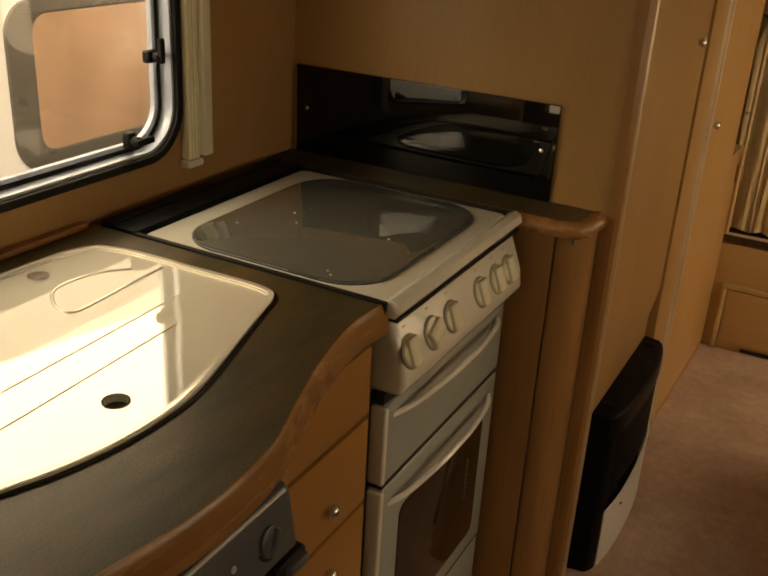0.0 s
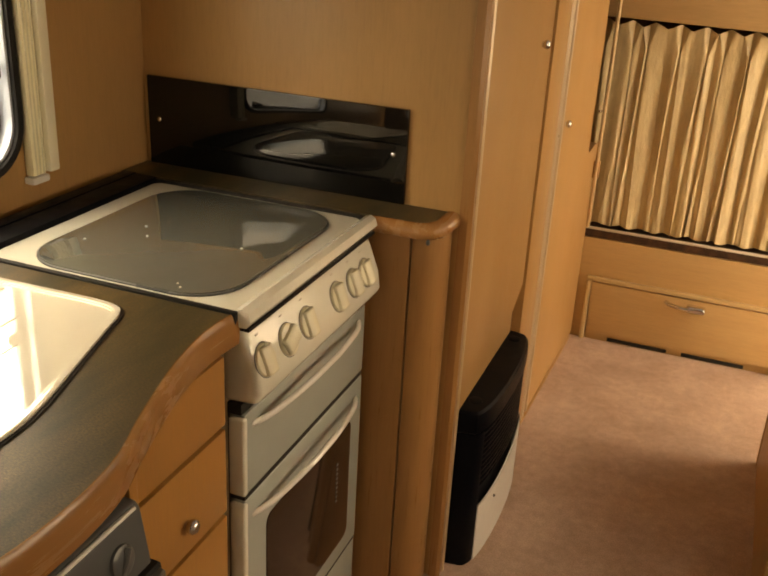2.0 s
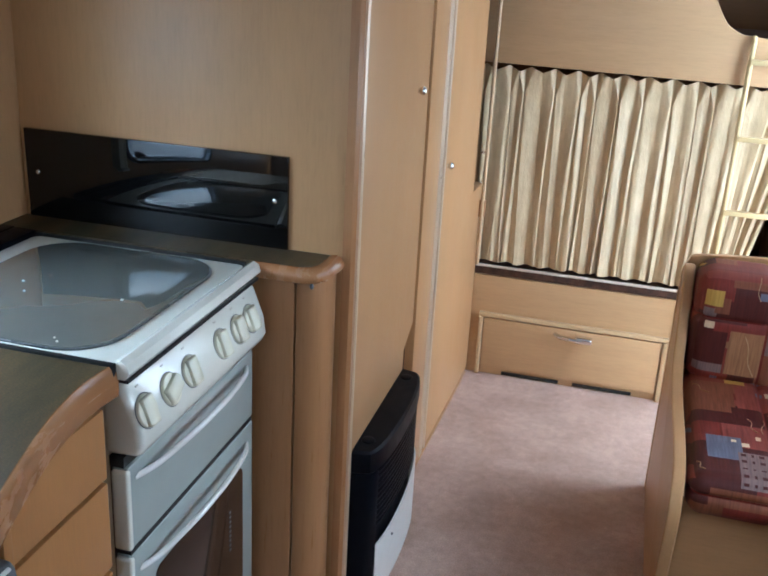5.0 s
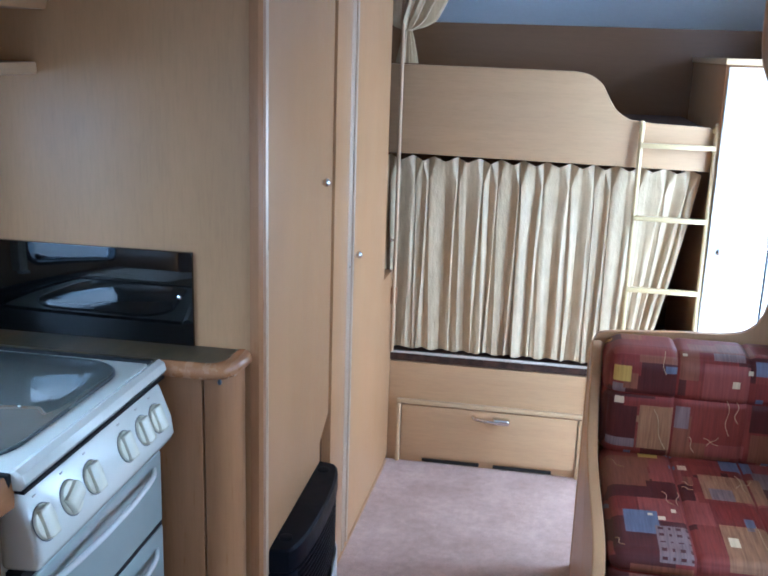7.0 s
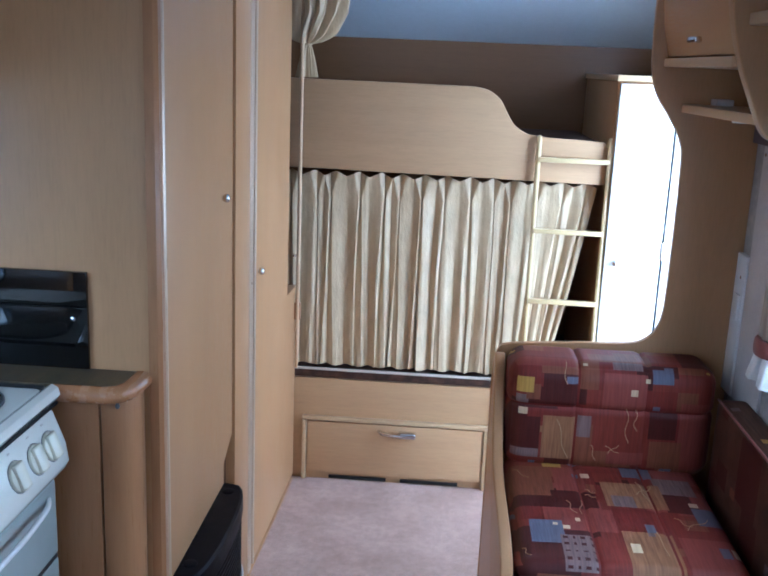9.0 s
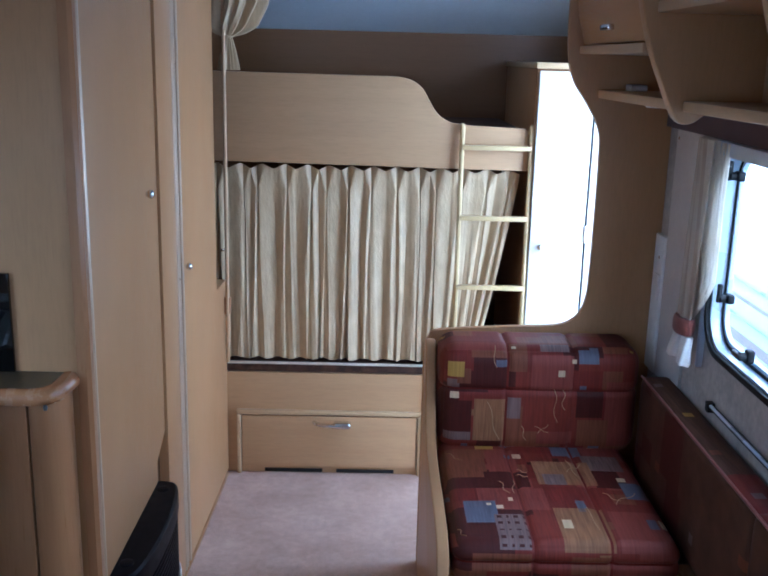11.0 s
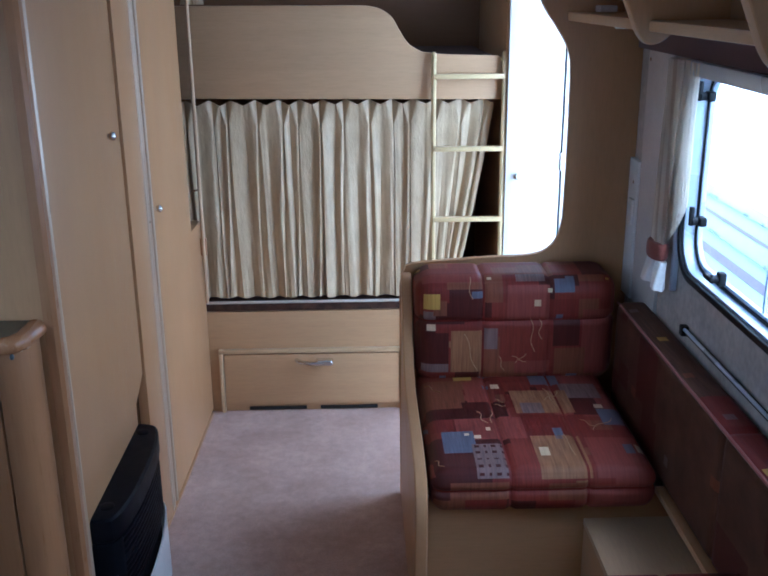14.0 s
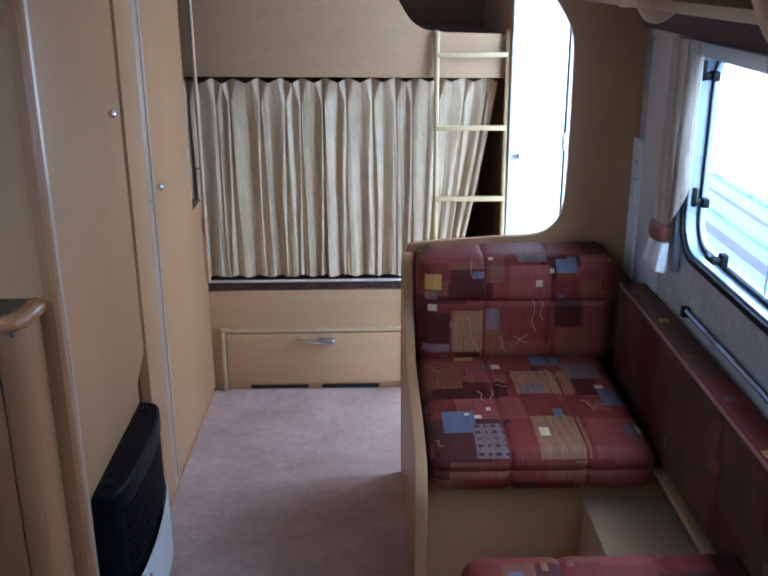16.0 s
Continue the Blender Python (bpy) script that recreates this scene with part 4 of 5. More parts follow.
part("door", box(1.010, 1.194, 2.88, 2.8995, 0.03, 1.47, 0.003), M_PALEDOOR, corner, "door painted pale for the glare from the doorway")
# dark filler paints the shade in the joint
part("door_gap", box(1.1945, 1.2005, 2.886, 2.8995, 0.0, 1.476, 0), M_DARK, corner, "dark filler painting the shade in the gap beside the door")
part("stile", box(1.201, XR - 0.001, 2.88, 2.8995, 0.0, 1.476, 0.002), M_PALEDOOR, corner)
knob("knob", corner, (1.045, 2.88, 0.882), (0, -1, 0), 0.011, M_CHROME, "small chrome knob")
for zz in (0.35, 0.93):
    part("hinge", box(1.192, 1.203, 2.872, 2.8805, zz - 0.03, zz + 0.03, 0.002), M_CHROME, corner)

# ---------------------------------------------------------------- dinette partition with its cut-out
PROFILE = [(0.626, 0.0), (0.626, 0.68)] + [(p[0], p[1]) for p in spline([(0.628, 0.695, 0), (0.64, 0.730, 0), (0.67, 0.748, 0), (0.86, 0.762, 0), (0.99, 0.768, 0), (1.047, 0.786, 0), (1.080, 0.838, 0), (1.088, 0.95, 0), (1.088, 1.25, 0), (1.078, 1.33, 0), (1.045, 1.39, 0), (1.005, 1.45, 0), (0.985, 1.52, 0), (0.98, 1.65, 0), (0.985, 1.93, 0)], 6)] + [(XR - 0.001, 1.93), (XR - 0.001, 0.0)]
parti = thing("partition", (0.95, 2.32, 0), "oak-veneered partition with a curved cut-out behind the dinette seat", "partition", kind="structure")
part("panel", slab(PROFILE, "y", 2.31, 2.33, (), 0.003), M_WOOD, parti)
strip = thing("door_trunking", (1.27, 2.3, 0.66), "white plastic trunking in the corner by the window", "trunking")
part("cover", box(1.264, XR - 0.001, 2.229, 2.309, 0.66, 1.045, 0.003), M_WHITE, strip)
part("clip", box(1.256, 1.2645, 2.235, 2.275, 0.87, 0.94, 0.003), M_WHITE, strip)
screw("screw", strip, (1.264, 2.26, 0.985), (-1, 0, 0), 0.005)

# ---------------------------------------------------------------- dinette seats


def cushion(x0, x1, y0, y1, z0, z1, r, cell=0.012, seams_x=(), seams_y=(), seams_z=(), face="z", seed=3, marks=(), puff=0.006, tones=(0, 0, 0, 1, 1, 1, 2, 2, 3, 5)):
    """Rounded upholstered block; its cloth is a patchwork laid out on the unrolled front (u across, v along)."""
    rng = random.Random(seed)
    bm = bmesh.new()
    nx, ny, nz = (max(3, round((b - a) / cell)) for a, b in ((x0, x1), (y0, y1), (z0, z1)))
    faces = {}

    def vert(i, j, k):
        key = (i, j, k)
        if key not in faces:
            p = Vector((x0 + (x1 - x0) * i / nx, y0 + (y1 - y0) * j / ny, z0 + (z1 - z0) * k / nz))
            q = Vector((min(max(p.x, x0 + r), x1 - r), min(max(p.y, y0 + r), y1 - r), min(max(p.z, z0 + r), z1 - r)))
            d = p - q
            base = p.copy()
            if d.length > 1e-9:
                m = max(abs(d.x), abs(d.y), abs(d.z))
                p = q + d.normalized() * m
                nrm = d.normalized()
                u = [(base.x - x0) / (x1 - x0), (base.y - y0) / (y1 - y0), (base.z - z0) / (z1 - z0)]
                bulge = puff * max(0.0, math.sin(math.pi * u[0])) ** 0.5 * max(0.0, math.sin(math.pi * u[1]) if face == "z" else math.sin(math.pi * u[2])) ** 0.5
                dip = 0.0
                for s in seams_x:
                    dip += 0.006 * math.exp(-((base.x - s) / 0.007) ** 2)
                for s in seams_y:
                    dip += 0.008 * math.exp(-((base.y - s) / 0.006) ** 2)
                for s in seams_z:
                    dip += 0.008 * math.exp(-((base.z - s) / 0.006) ** 2)
                p = p + nrm * (bulge - dip)
            faces[key] = bm.verts.new(p)
            centre[faces[key]] = base
        return faces[key]

    centre = {}
    quads = []
    for i in range(nx):
        for j in range(ny):
            quads += [[vert(i, j, 0), vert(i + 1, j, 0), vert(i + 1, j + 1, 0), vert(i, j + 1, 0)], [vert(i, j, nz), vert(i + 1, j, nz), vert(i + 1, j + 1, nz), vert(i, j + 1, nz)]]
    for i in range(nx):
        for k in range(nz):
            quads += [[vert(i, 0, k), vert(i + 1, 0, k), vert(i + 1, 0, k + 1), vert(i, 0, k + 1)], [vert(i, ny, k), vert(i + 1, ny, k), vert(i + 1, ny, k + 1), vert(i, ny, k + 1)]]
    for j in range(ny):
        for k in range(nz):
            quads += [[vert(0, j, k), vert(0, j + 1, k), vert(0, j + 1, k + 1), vert(0, j, k + 1)], [vert(nx, j, k), vert(nx, j + 1, k), vert(nx, j + 1, k + 1), vert(nx, j, k + 1)]]

    def unroll(c):
        if face == "z":
            return c.x - x0, (c.y - y0) + (z1 - c.z) * (-1 if c.y < (y0 + y1) / 2 else 1)
        if face == "x":
            return c.y - y0, c.z - z0 + (c.x - x0)
        return c.x - x0, c.z - z0 + (c.y - y0)

    # patchwork: the cloth is split again and again
    patches = []

    def split(a, b, c, d, depth):
        if depth == 0 or (c - a < 0.07 and d - b < 0.07) or (depth < 3 and rng.random() < 0.15):
            patches.append((a, b, c, d, rng.choice(tones)))
            for _ in range(0 if 10 in tones else rng.choice([0, 0, 0, 0, 1])):
                s = rng.choice([0.014, 0.018, 0.022, 0.03])
                e, f = rng.uniform(a, max(a, c - s)), rng.uniform(b, max(b, d - s))
                small.append((e, f, e + s, f + s * rng.uniform(0.7, 1.1), rng.choice([6, 7, 4, 4, 6, 9])))
            return
        if (c - a) * rng.uniform(0.7, 1.3) > (d - b):
            m = a + (c - a) * rng.uniform(0.35, 0.65)
            split(a, b, m, d, depth - 1)
            split(m, b, c, d, depth - 1)
        else:
            m = b + (d - b) * rng.uniform(0.35, 0.65)
            split(a, b, c, m, depth - 1)
            split(a, m, c, d, depth - 1)

    small = []
    lu, lv = (y1 - y0, z1 - z0 + x1 - x0) if face == "x" else (x1 - x0, (y1 - y0 if face == "z" else z1 - z0) + 0.3)
    split(-0.01, -0.25, lu + 0.01, lv, 7)
    order = list(marks) + small + patches
    for qd in quads:
        try:
            f = bm.faces.new(qd)
        except ValueError:
            continue
        c = sum((centre[v] for v in qd), Vector()) / 4
        u, v = unroll(c)
        for a, b, c2, d, m in order:
            if a <= u <= c2 and b <= v <= d:
                f.material_index = m
                break
        if any(abs(c.x - e) < cell * 0.5 for e in seams_x) or any(abs(c.z - e) < cell * 0.5 for e in seams_z):
            f.material_index = 0
    return bm


seat = thing("dinette_seat", (0.95, 2.0, 0), "dinette seat with a patchwork red cushion on an oak base", "bench seat", "facing dinette seats")
part("base_front", box(0.662, XR - 0.001, 1.672, 1.69, 0, 0.364, 0.002), M_WOOD_X, seat, "plain oak-veneered base panel")
SIDE = [(2.309, 0.0), (2.309, 0.68)] + [(p[0], p[1]) for p in spline([(2.30, 0.715, 0), (2.275, 0.732, 0), (2.24, 0.715, 0), (2.20, 0.66, 0), (2.155, 0.57, 0), (2.09, 0.50, 0), (1.95, 0.478, 0), (1.75, 0.478, 0), (1.63, 0.462, 0), (1.585, 0.41, 0), (1.575, 0.34, 0), (1.60, 0.2, 0), (1.61, 0.0, 0)], 6)]
part("side_panel", slab(SIDE, "x", 0.628, 0.657, (), 0.008, 3), M_WOOD, seat, "curved oak side panel")
# cloth patches: (from x, from y, to x, to y, colour) on the flat of each cushion, smallest first
SEAT_SMALL = [(0.259, 0.07, 0.282, 0.11, 8), (0.309, 0.164, 0.33, 0.202, 6), (0.31, 0.147, 0.326, 0.164, 9), (0.456, 0.077, 0.478, 0.124, 6), (0.485, 0.082, 0.505, 0.123, 8), (0.097, 0.502, 0.15, 0.545, 7), (0.166, 0.525, 0.207, 0.555, 6), (0.169, 0.444, 0.186, 0.469, 6), (0.195, 0.443, 0.215, 0.468, 8), (0.094, 0.177, 0.102, 0.19, 8), (0.116, 0.159, 0.13, 0.176, 8), (0.148, 0.2, 0.162, 0.216, 8), (0.406, 0.523, 0.423, 0.547, 8), (0.442, 0.313, 0.46, 0.339, 8)]
SEAT_LEFT = [(0.038, 0.091, 0.118, 0.201, 6), (0.079, 0.156, 0.196, 0.264, 5), (0.102, 0.269, 0.212, 0.36, 2), (0.12, 0.36, 0.2, 0.496, 5), (-0.008, 0.325, 0.118, 0.501, 3), (0.007, 0.263, 0.099, 0.324, 2), (0.001, 0.196, 0.081, 0.264, 0), (0.002, -0.008, 0.106, 0.092, 2), (0.116, 0.135, 0.196, 0.159, 2), (-0.001, -0.063, 0.043, -0.021, 2), (0.043, -0.065, 0.174, -0.023, 3)]
SEAT_MIDDLE = [(0.252, 0.285, 0.307, 0.347, 9), (0.239, 0.284, 0.383, 0.424, 4), (0.304, 0.461, 0.381, 0.533, 6), (0.228, 0.418, 0.295, 0.481, 1), (0.199, 0.157, 0.24, 0.265, 5), (0.242, 0.169, 0.404, 0.277, 0), (0.248, -0.015, 0.366, 0.163, 4), (0.186, -0.012, 0.248, 0.168, 1), (0.176, -0.068, 0.262, -0.026, 1), (0.262, -0.071, 0.351, -0.029, 3)]
SEAT_RIGHT = [(0.439, 0.223, 0.53, 0.308, 6), (0.38, 0.193, 0.455, 0.245, 3), (0.374, 0.377, 0.471, 0.469, 9), (0.38, 0.273, 0.454, 0.376, 2), (0.461, 0.308, 0.532, 0.39, 5), (0.386, 0.468, 0.519, 0.534, 5), (0.403, 0.154, 0.532, 0.221, 0), (0.372, -0.018, 0.495, 0.154, 5), (0.357, -0.074, 0.472, -0.032, 5)]
BACK_LEFT = [(0.019, 0.226, 0.065, 0.264, 7), (0.05, 0.203, 0.081, 0.246, 3), (0.15, 0.251, 0.178, 0.27, 6), (0.029, 0.163, 0.052, 0.184, 8), (0.017, 0.187, 0.055, 0.215, 9), (0.002, 0.31, 0.176, 0.348, 5), (0.082, 0.276, 0.177, 0.309, 3), (0.091, 0.196, 0.178, 0.276, 2), (0.006, 0.067, 0.087, 0.156, 2), (0.006, 0.041, 0.088, 0.064, 9), (0.099, 0.042, 0.181, 0.165, 4)]
BACK_MIDDLE = [(0.32, 0.231, 0.335, 0.245, 8), (0.352, 0.265, 0.366, 0.278, 8), (0.189, 0.319, 0.207, 0.33, 8), (0.272, 0.311, 0.348, 0.344, 9), (0.185, 0.107, 0.22, 0.167, 9), (0.249, 0.195, 0.357, 0.292, 5), (0.268, 0.035, 0.369, 0.071, 5), (0.226, 0.072, 0.364, 0.187, 1)]
BACK_RIGHT = [(0.519, 0.313, 0.534, 0.324, 7), (0.373, 0.266, 0.428, 0.322, 6), (0.372, 0.113, 0.446, 0.185, 2), (0.378, 0.033, 0.464, 0.111, 3), (0.448, 0.031, 0.536, 0.217, 5)]
SEAT_DOTS = [(0.110 + 0.0195 * i, 0.0 + 0.029 * j, 0.119 + 0.0195 * i, 0.010 + 0.029 * j, 2) for i in range(4) for j in range(5)]
SEAT_MARKS = SEAT_SMALL + SEAT_DOTS + [(0.105, -0.011, 0.183, 0.135, 9)] + SEAT_LEFT + SEAT_MIDDLE + SEAT_RIGHT
part("seat_cushion", cushion(0.664, 1.176, 1.60, 2.19, 0.368, 0.470, 0.034, 0.0055, (0.845, 1.018), (), (0.424,), "z", 5, SEAT_MARKS, 0.008, (0, 0, 2, 1, 1, 5, 3)), PATCH, seat, "patchwork red upholstered seat cushion")
BACK_MARKS = BACK_LEFT + BACK_MIDDLE + BACK_RIGHT
part("back_cushion", cushion(0.66, 1.206, 2.12, 2.308, 0.452, 0.760, 0.05, 0.006, (0.841, 1.020), (), (0.64,), "y", 9, BACK_MARKS, 0.008, (0, 0, 2, 1, 1, 2, 3)), PATCH, seat, "patchwork red upholstered back cushion")


def embroider(name, owner, strokes, way, lift):
    """Stitched lines laid on a cushion: each a start, a heading and a length on the flat, dropped onto the cloth."""
    tree = mathutils.bvhtree.BVHTree.FromPolygons([v.co for v in owner.data.vertices], [p.vertices for p in owner.data.polygons])
    for a, b, ang, length, wob in strokes:
        pts = []
        for k in range(13):
            f = k / 12
            side = wob * math.sin(f * 7.0)
            u = a + math.cos(ang) * length * f - math.sin(ang) * side
            v = b + math.sin(ang) * length * f + math.cos(ang) * side
            o = Vector((u, v, 1.2)) if way == "z" else Vector((u, 1.2, v))
            hit = tree.ray_cast(o, Vector((0, 0, -1)) if way == "z" else Vector((0, 1, 0)))[0]
            if hit is not None:
                pts.append(hit + (Vector((0, 0, lift)) if way == "z" else Vector((0, -lift, 0))))
        if len(pts) > 3:
            part(name, tube(pts, 0.0009, 6), M_THREAD, owner, "stitched tan embroidery line")


cush = {o.name.split(".")[0]: o for o in seat.children}
embroider("embroidery", cush["seat_cushion"], [(0.994, 2.036, -1.42, 0.113, 0.004), (1.029, 2.013, -2.31, 0.068, 0.003), (0.994, 1.771, -1.51, 0.104, 0.001), (1.05, 1.847, -0.87, 0.051, 0.005), (1.131, 1.854, -2.38, 0.088, 0.006),
           (0.857, 1.97, -0.71, 0.029, 0.004), (0.853, 1.941, -0.48, 0.028, 0.004), (0.802, 1.903, -1.33, 0.068, 0.005), (0.84, 1.913, -1.7, 0.078, 0.003), (0.679, 1.671, -1.19, 0.04, 0.004), (0.683, 2.078, -0.95, 0.062, 0.005)], "z", 0.0003)
embroider("embroidery", cush["back_cushion"], [(0.792, 0.606, -1.26, 0.114, 0.004), (0.97, 0.645, -1.46, 0.094, 0.005), (0.994, 0.644, -1.48, 0.057, 0.005), (0.924, 0.539, -0.45, 0.041, 0.002), (0.96, 0.545, -2.41, 0.038, 0.002), (0.803, 0.772, -1.47, 0.069, 0.004), (0.887, 0.54, -1.26, 0.046, 0.003)], "y", 0.0004)

near = thing("dinette_seat", (0.95, 0.95, 0), "low oak dinette seat with a patchwork red cushion", "bench seat", "facing dinette seats")
part("base", box(0.70, XR - 0.001, 0.66, 1.16, 0, 0.345, 0.002), M_WOOD_X, near)
part("seat_cushion", cushion(0.69, 1.262, 0.62, 1.240, 0.35, 0.475, 0.04, 0.012, (0.87, 1.06), (), (0.40,), "z", 21), PATCH, near, "patchwork red upholstered seat cushion")

side_cushion = thing("side_cushion", (1.24, 1.6, 0.4), "long red patchwork bolster along the wall, cloth darkened for shade", "cushion")
# bolster cloth is darkened for shade, one top patch left lighter for light
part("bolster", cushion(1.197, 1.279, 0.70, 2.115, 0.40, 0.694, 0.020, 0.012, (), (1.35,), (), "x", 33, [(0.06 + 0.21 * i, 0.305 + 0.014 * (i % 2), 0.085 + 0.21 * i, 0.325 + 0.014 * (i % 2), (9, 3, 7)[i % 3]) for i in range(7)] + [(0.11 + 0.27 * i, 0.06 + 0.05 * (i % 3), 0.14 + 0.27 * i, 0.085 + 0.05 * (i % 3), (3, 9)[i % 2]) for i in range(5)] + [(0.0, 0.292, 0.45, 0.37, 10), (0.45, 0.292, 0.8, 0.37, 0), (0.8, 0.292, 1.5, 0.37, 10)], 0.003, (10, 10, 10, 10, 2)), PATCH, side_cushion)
part("piping", tube([(1.2015, 0.71 + 0.1 * i, 0.6895) for i in range(15)], 0.0035, 8), M_TIE, side_cushion, "brick-red piped edge")
well = thing("locker_box", (1.15, 1.45, 0), "low oak-veneered box in the leg well", "storage box")
part("side_panel", box(1.03, 1.046, 1.165, 1.670, 0, 0.2935, 0.001), M_WOOD_Y, well)
# lid takes a paler wood to carry the light on its top
part("lid", box(1.028, XR - 0.001, 1.165, 1.670, 0.294, 0.31, 0.002), M_PALE, well)
for y0 in (1.166, 1.653):
    part("end_panel", box(1.047, XR - 0.002, y0, y0 + 0.016, 0, 0.2935, 0.001), M_WOOD_X, well)
# board added to darken the pale wall showing under the bolster
solid("wall_board", box(1.262, XR - 0.001, 1.165, 2.11, 0.312, 0.418, 0.002), M_WOOD_DARK, "dark brown board added to darken the wall below the bolster", "board")
batten = solid("support_batten", box(1.19, 1.215, 1.165, 1.668, 0.375, 0.392, 0.003), M_WOOD_Y, "oak batten fixed along the wall under the bolster", "batten")
table_rail = thing("table_rail", (1.27, 1.2, 0.72), "grey metal table rail on the wall below the window", "rail")
part("bar", box(1.268, XR - 0.001, 0.6, 1.785, 0.722, 0.731, 0.002), M_RUBBER, table_rail, "dark grey table track")
part("lip", tube([(1.267, 0.6, 0.733), (1.267, 1.2, 0.733), (1.267, 1.785, 0.733)], 0.004, 10), M_ALU, table_rail, "thin grey metal lip")
for yy in (1.80, 0.62):
    part("bracket", box(1.262, XR - 0.001, yy - 0.012, yy + 0.010, 0.714, 0.738, 0.003), M_RUBBER, table_rail, "black bracket")


# ---------------------------------------------------------------- curtains
def pleated(width, height, pleats, depth, seed, nz=40, sweep=None, scallop=0.024, fine=6):
    """Pinch-pleated cloth in its own frame: rows of (u, d, v) from hem to heading. Creases fan out below each pinch."""
    rng = random.Random(seed)
    pitch = width / pleats
    creases = [(0.0, 0.0, 0.0, -0.9, 0.0, 0)]
    for j in range(pleats):
        c = (j + 0.5 + rng.uniform(-0.24, 0.24)) * pitch
        spread = rng.uniform(0.14, 0.30) * pitch
        amp = rng.uniform(0.35, 1.35)
        creases.append((c, -0.05 * pitch, -spread, -amp, rng.uniform(0, 6), j))
        creases.append((c, -0.004 * pitch, rng.uniform(-0.12, 0.12) * pitch, rng.uniform(-0.1, 0.8), rng.uniform(0, 6), j))
        creases.append((c, 0.05 * pitch, spread * rng.uniform(0.7, 1.25), -amp * rng.uniform(0.5, 1.1), rng.uniform(0, 6), j))
        if j < pleats - 1:
            creases.append(((j + 1.0) * pitch, 0.0, rng.uniform(-0.1, 0.1) * pitch, rng.uniform(0.5, 1.2), rng.uniform(0, 6), j))
    creases.append((width, 0.0, 0.0, -0.3, 0.0, 0))
    billow = [rng.uniform(-0.5, 0.5) for _ in creases]
    rows = []
    for k in range(nz + 1):
        s = k / nz
        fan = max(0.0, (0.87 - s) / 0.87) ** 0.55
        head = max(0.0, (s - 0.87) / 0.13)
        line = []
        for c, top, low, amp, ph, _ in creases:
            inner = 0.0 if c in (0.0, width) else 1.0
            u = c + top * (1 - fan) * (1 + 5.4 * head) + low * fan + inner * 0.07 * pitch * math.sin(4.2 * s + ph) * (1 - s)
            d = depth * amp * (0.55 + 0.45 * fan) * (1 + 0.22 * math.sin(7.0 * s + ph * 2))
            if head > 0 and inner:
                d = d * (1 - head) + depth * head * (1.0 if abs(top) < 0.01 * pitch and top else -0.5 if top else -0.3)
            line.append((u, d))
        row = []
        for i in range(len(line) - 1):
            (ua, da), (ub, db) = line[i], line[i + 1]
            for q in range(fine + (1 if i == len(line) - 2 else 0)):
                f = q / fine
                g = 0.35 * f + 0.65 * f * f * (3 - 2 * f)
                u = ua + (ub - ua) * f
                d = da + (db - da) * g + depth * 0.34 * billow[i] * math.sin(math.pi * f) * (1 - 0.8 * s)
                d += depth * 0.15 * math.sin(31 * u / pitch + 9 * s + billow[i] * 8) * (1 - 0.6 * s)
                tri = abs(((u / pitch) % 1.0) - 0.5) * 2
                drop = -scallop * tri * max(0.0, (s - 0.88) / 0.12) if s > 0.88 else 0.0
                hem = 0.004 * math.sin(2 * math.pi * u / pitch) * max(0.0, 1 - s * 12)
                row.append((u + (sweep(u / width, s) if sweep else 0.0), d, height * s + drop + hem))
        rows.append(row)
    return rows


def drape_mesh(rows, put):
    bm = bmesh.new()
    vs = [[bm.verts.new(put(*p)) for p in row] for row in rows]
    for a, b in zip(vs, vs[1:]):
        for i in range(len(a) - 1):
            bm.faces.new((a[i], a[i + 1], b[i + 1], b[i]))
    return bm


def thicken(ob, w=0.0015):
    md = ob.modifiers.new("cloth", "SOLIDIFY")
    md.thickness = w
    return ob


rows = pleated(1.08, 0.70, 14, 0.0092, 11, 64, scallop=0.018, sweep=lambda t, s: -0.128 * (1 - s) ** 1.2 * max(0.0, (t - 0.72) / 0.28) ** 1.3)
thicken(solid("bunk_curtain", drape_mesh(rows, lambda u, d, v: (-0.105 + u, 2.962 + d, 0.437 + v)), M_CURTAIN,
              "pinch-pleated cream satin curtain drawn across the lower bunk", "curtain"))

# upper bunk curtain gathered to its pole
gather = thing("bunk_curtain", (-0.01, 2.93, 1.45), "cream curtain gathered and tied to the pole of the upper bunk", "curtain")
rows = []
for k in range(41):
    s = k / 40
    h = 1.447 + 0.42 * s
    if h < 1.555:
        w = 0.010 + 0.022 * ((1.555 - h) / 0.108) ** 0.8
    else:
        w = 0.012 + 0.060 * min(1, (h - 1.555) / 0.035) ** 0.5 + 0.05 * max(0.0, (h - 1.6) / 0.27)
    row = []
    for i in range(121):
        a = 2 * math.pi * i / 120
        f = 1 + 0.17 * math.sin(13 * a + 2 * s) + 0.09 * math.sin(23 * a - 3 * s)
        cx = -0.018 + 0.035 * min(1.0, max(0, (h - 1.555) / 0.1))
        row.append((cx + w * f * math.cos(a), 2.932 + 0.5 * w * f * math.sin(a), h))
    rows.append(row)
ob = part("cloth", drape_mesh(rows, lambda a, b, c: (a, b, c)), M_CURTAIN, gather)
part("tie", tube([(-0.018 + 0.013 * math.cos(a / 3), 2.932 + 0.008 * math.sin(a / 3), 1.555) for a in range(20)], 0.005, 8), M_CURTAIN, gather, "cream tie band")
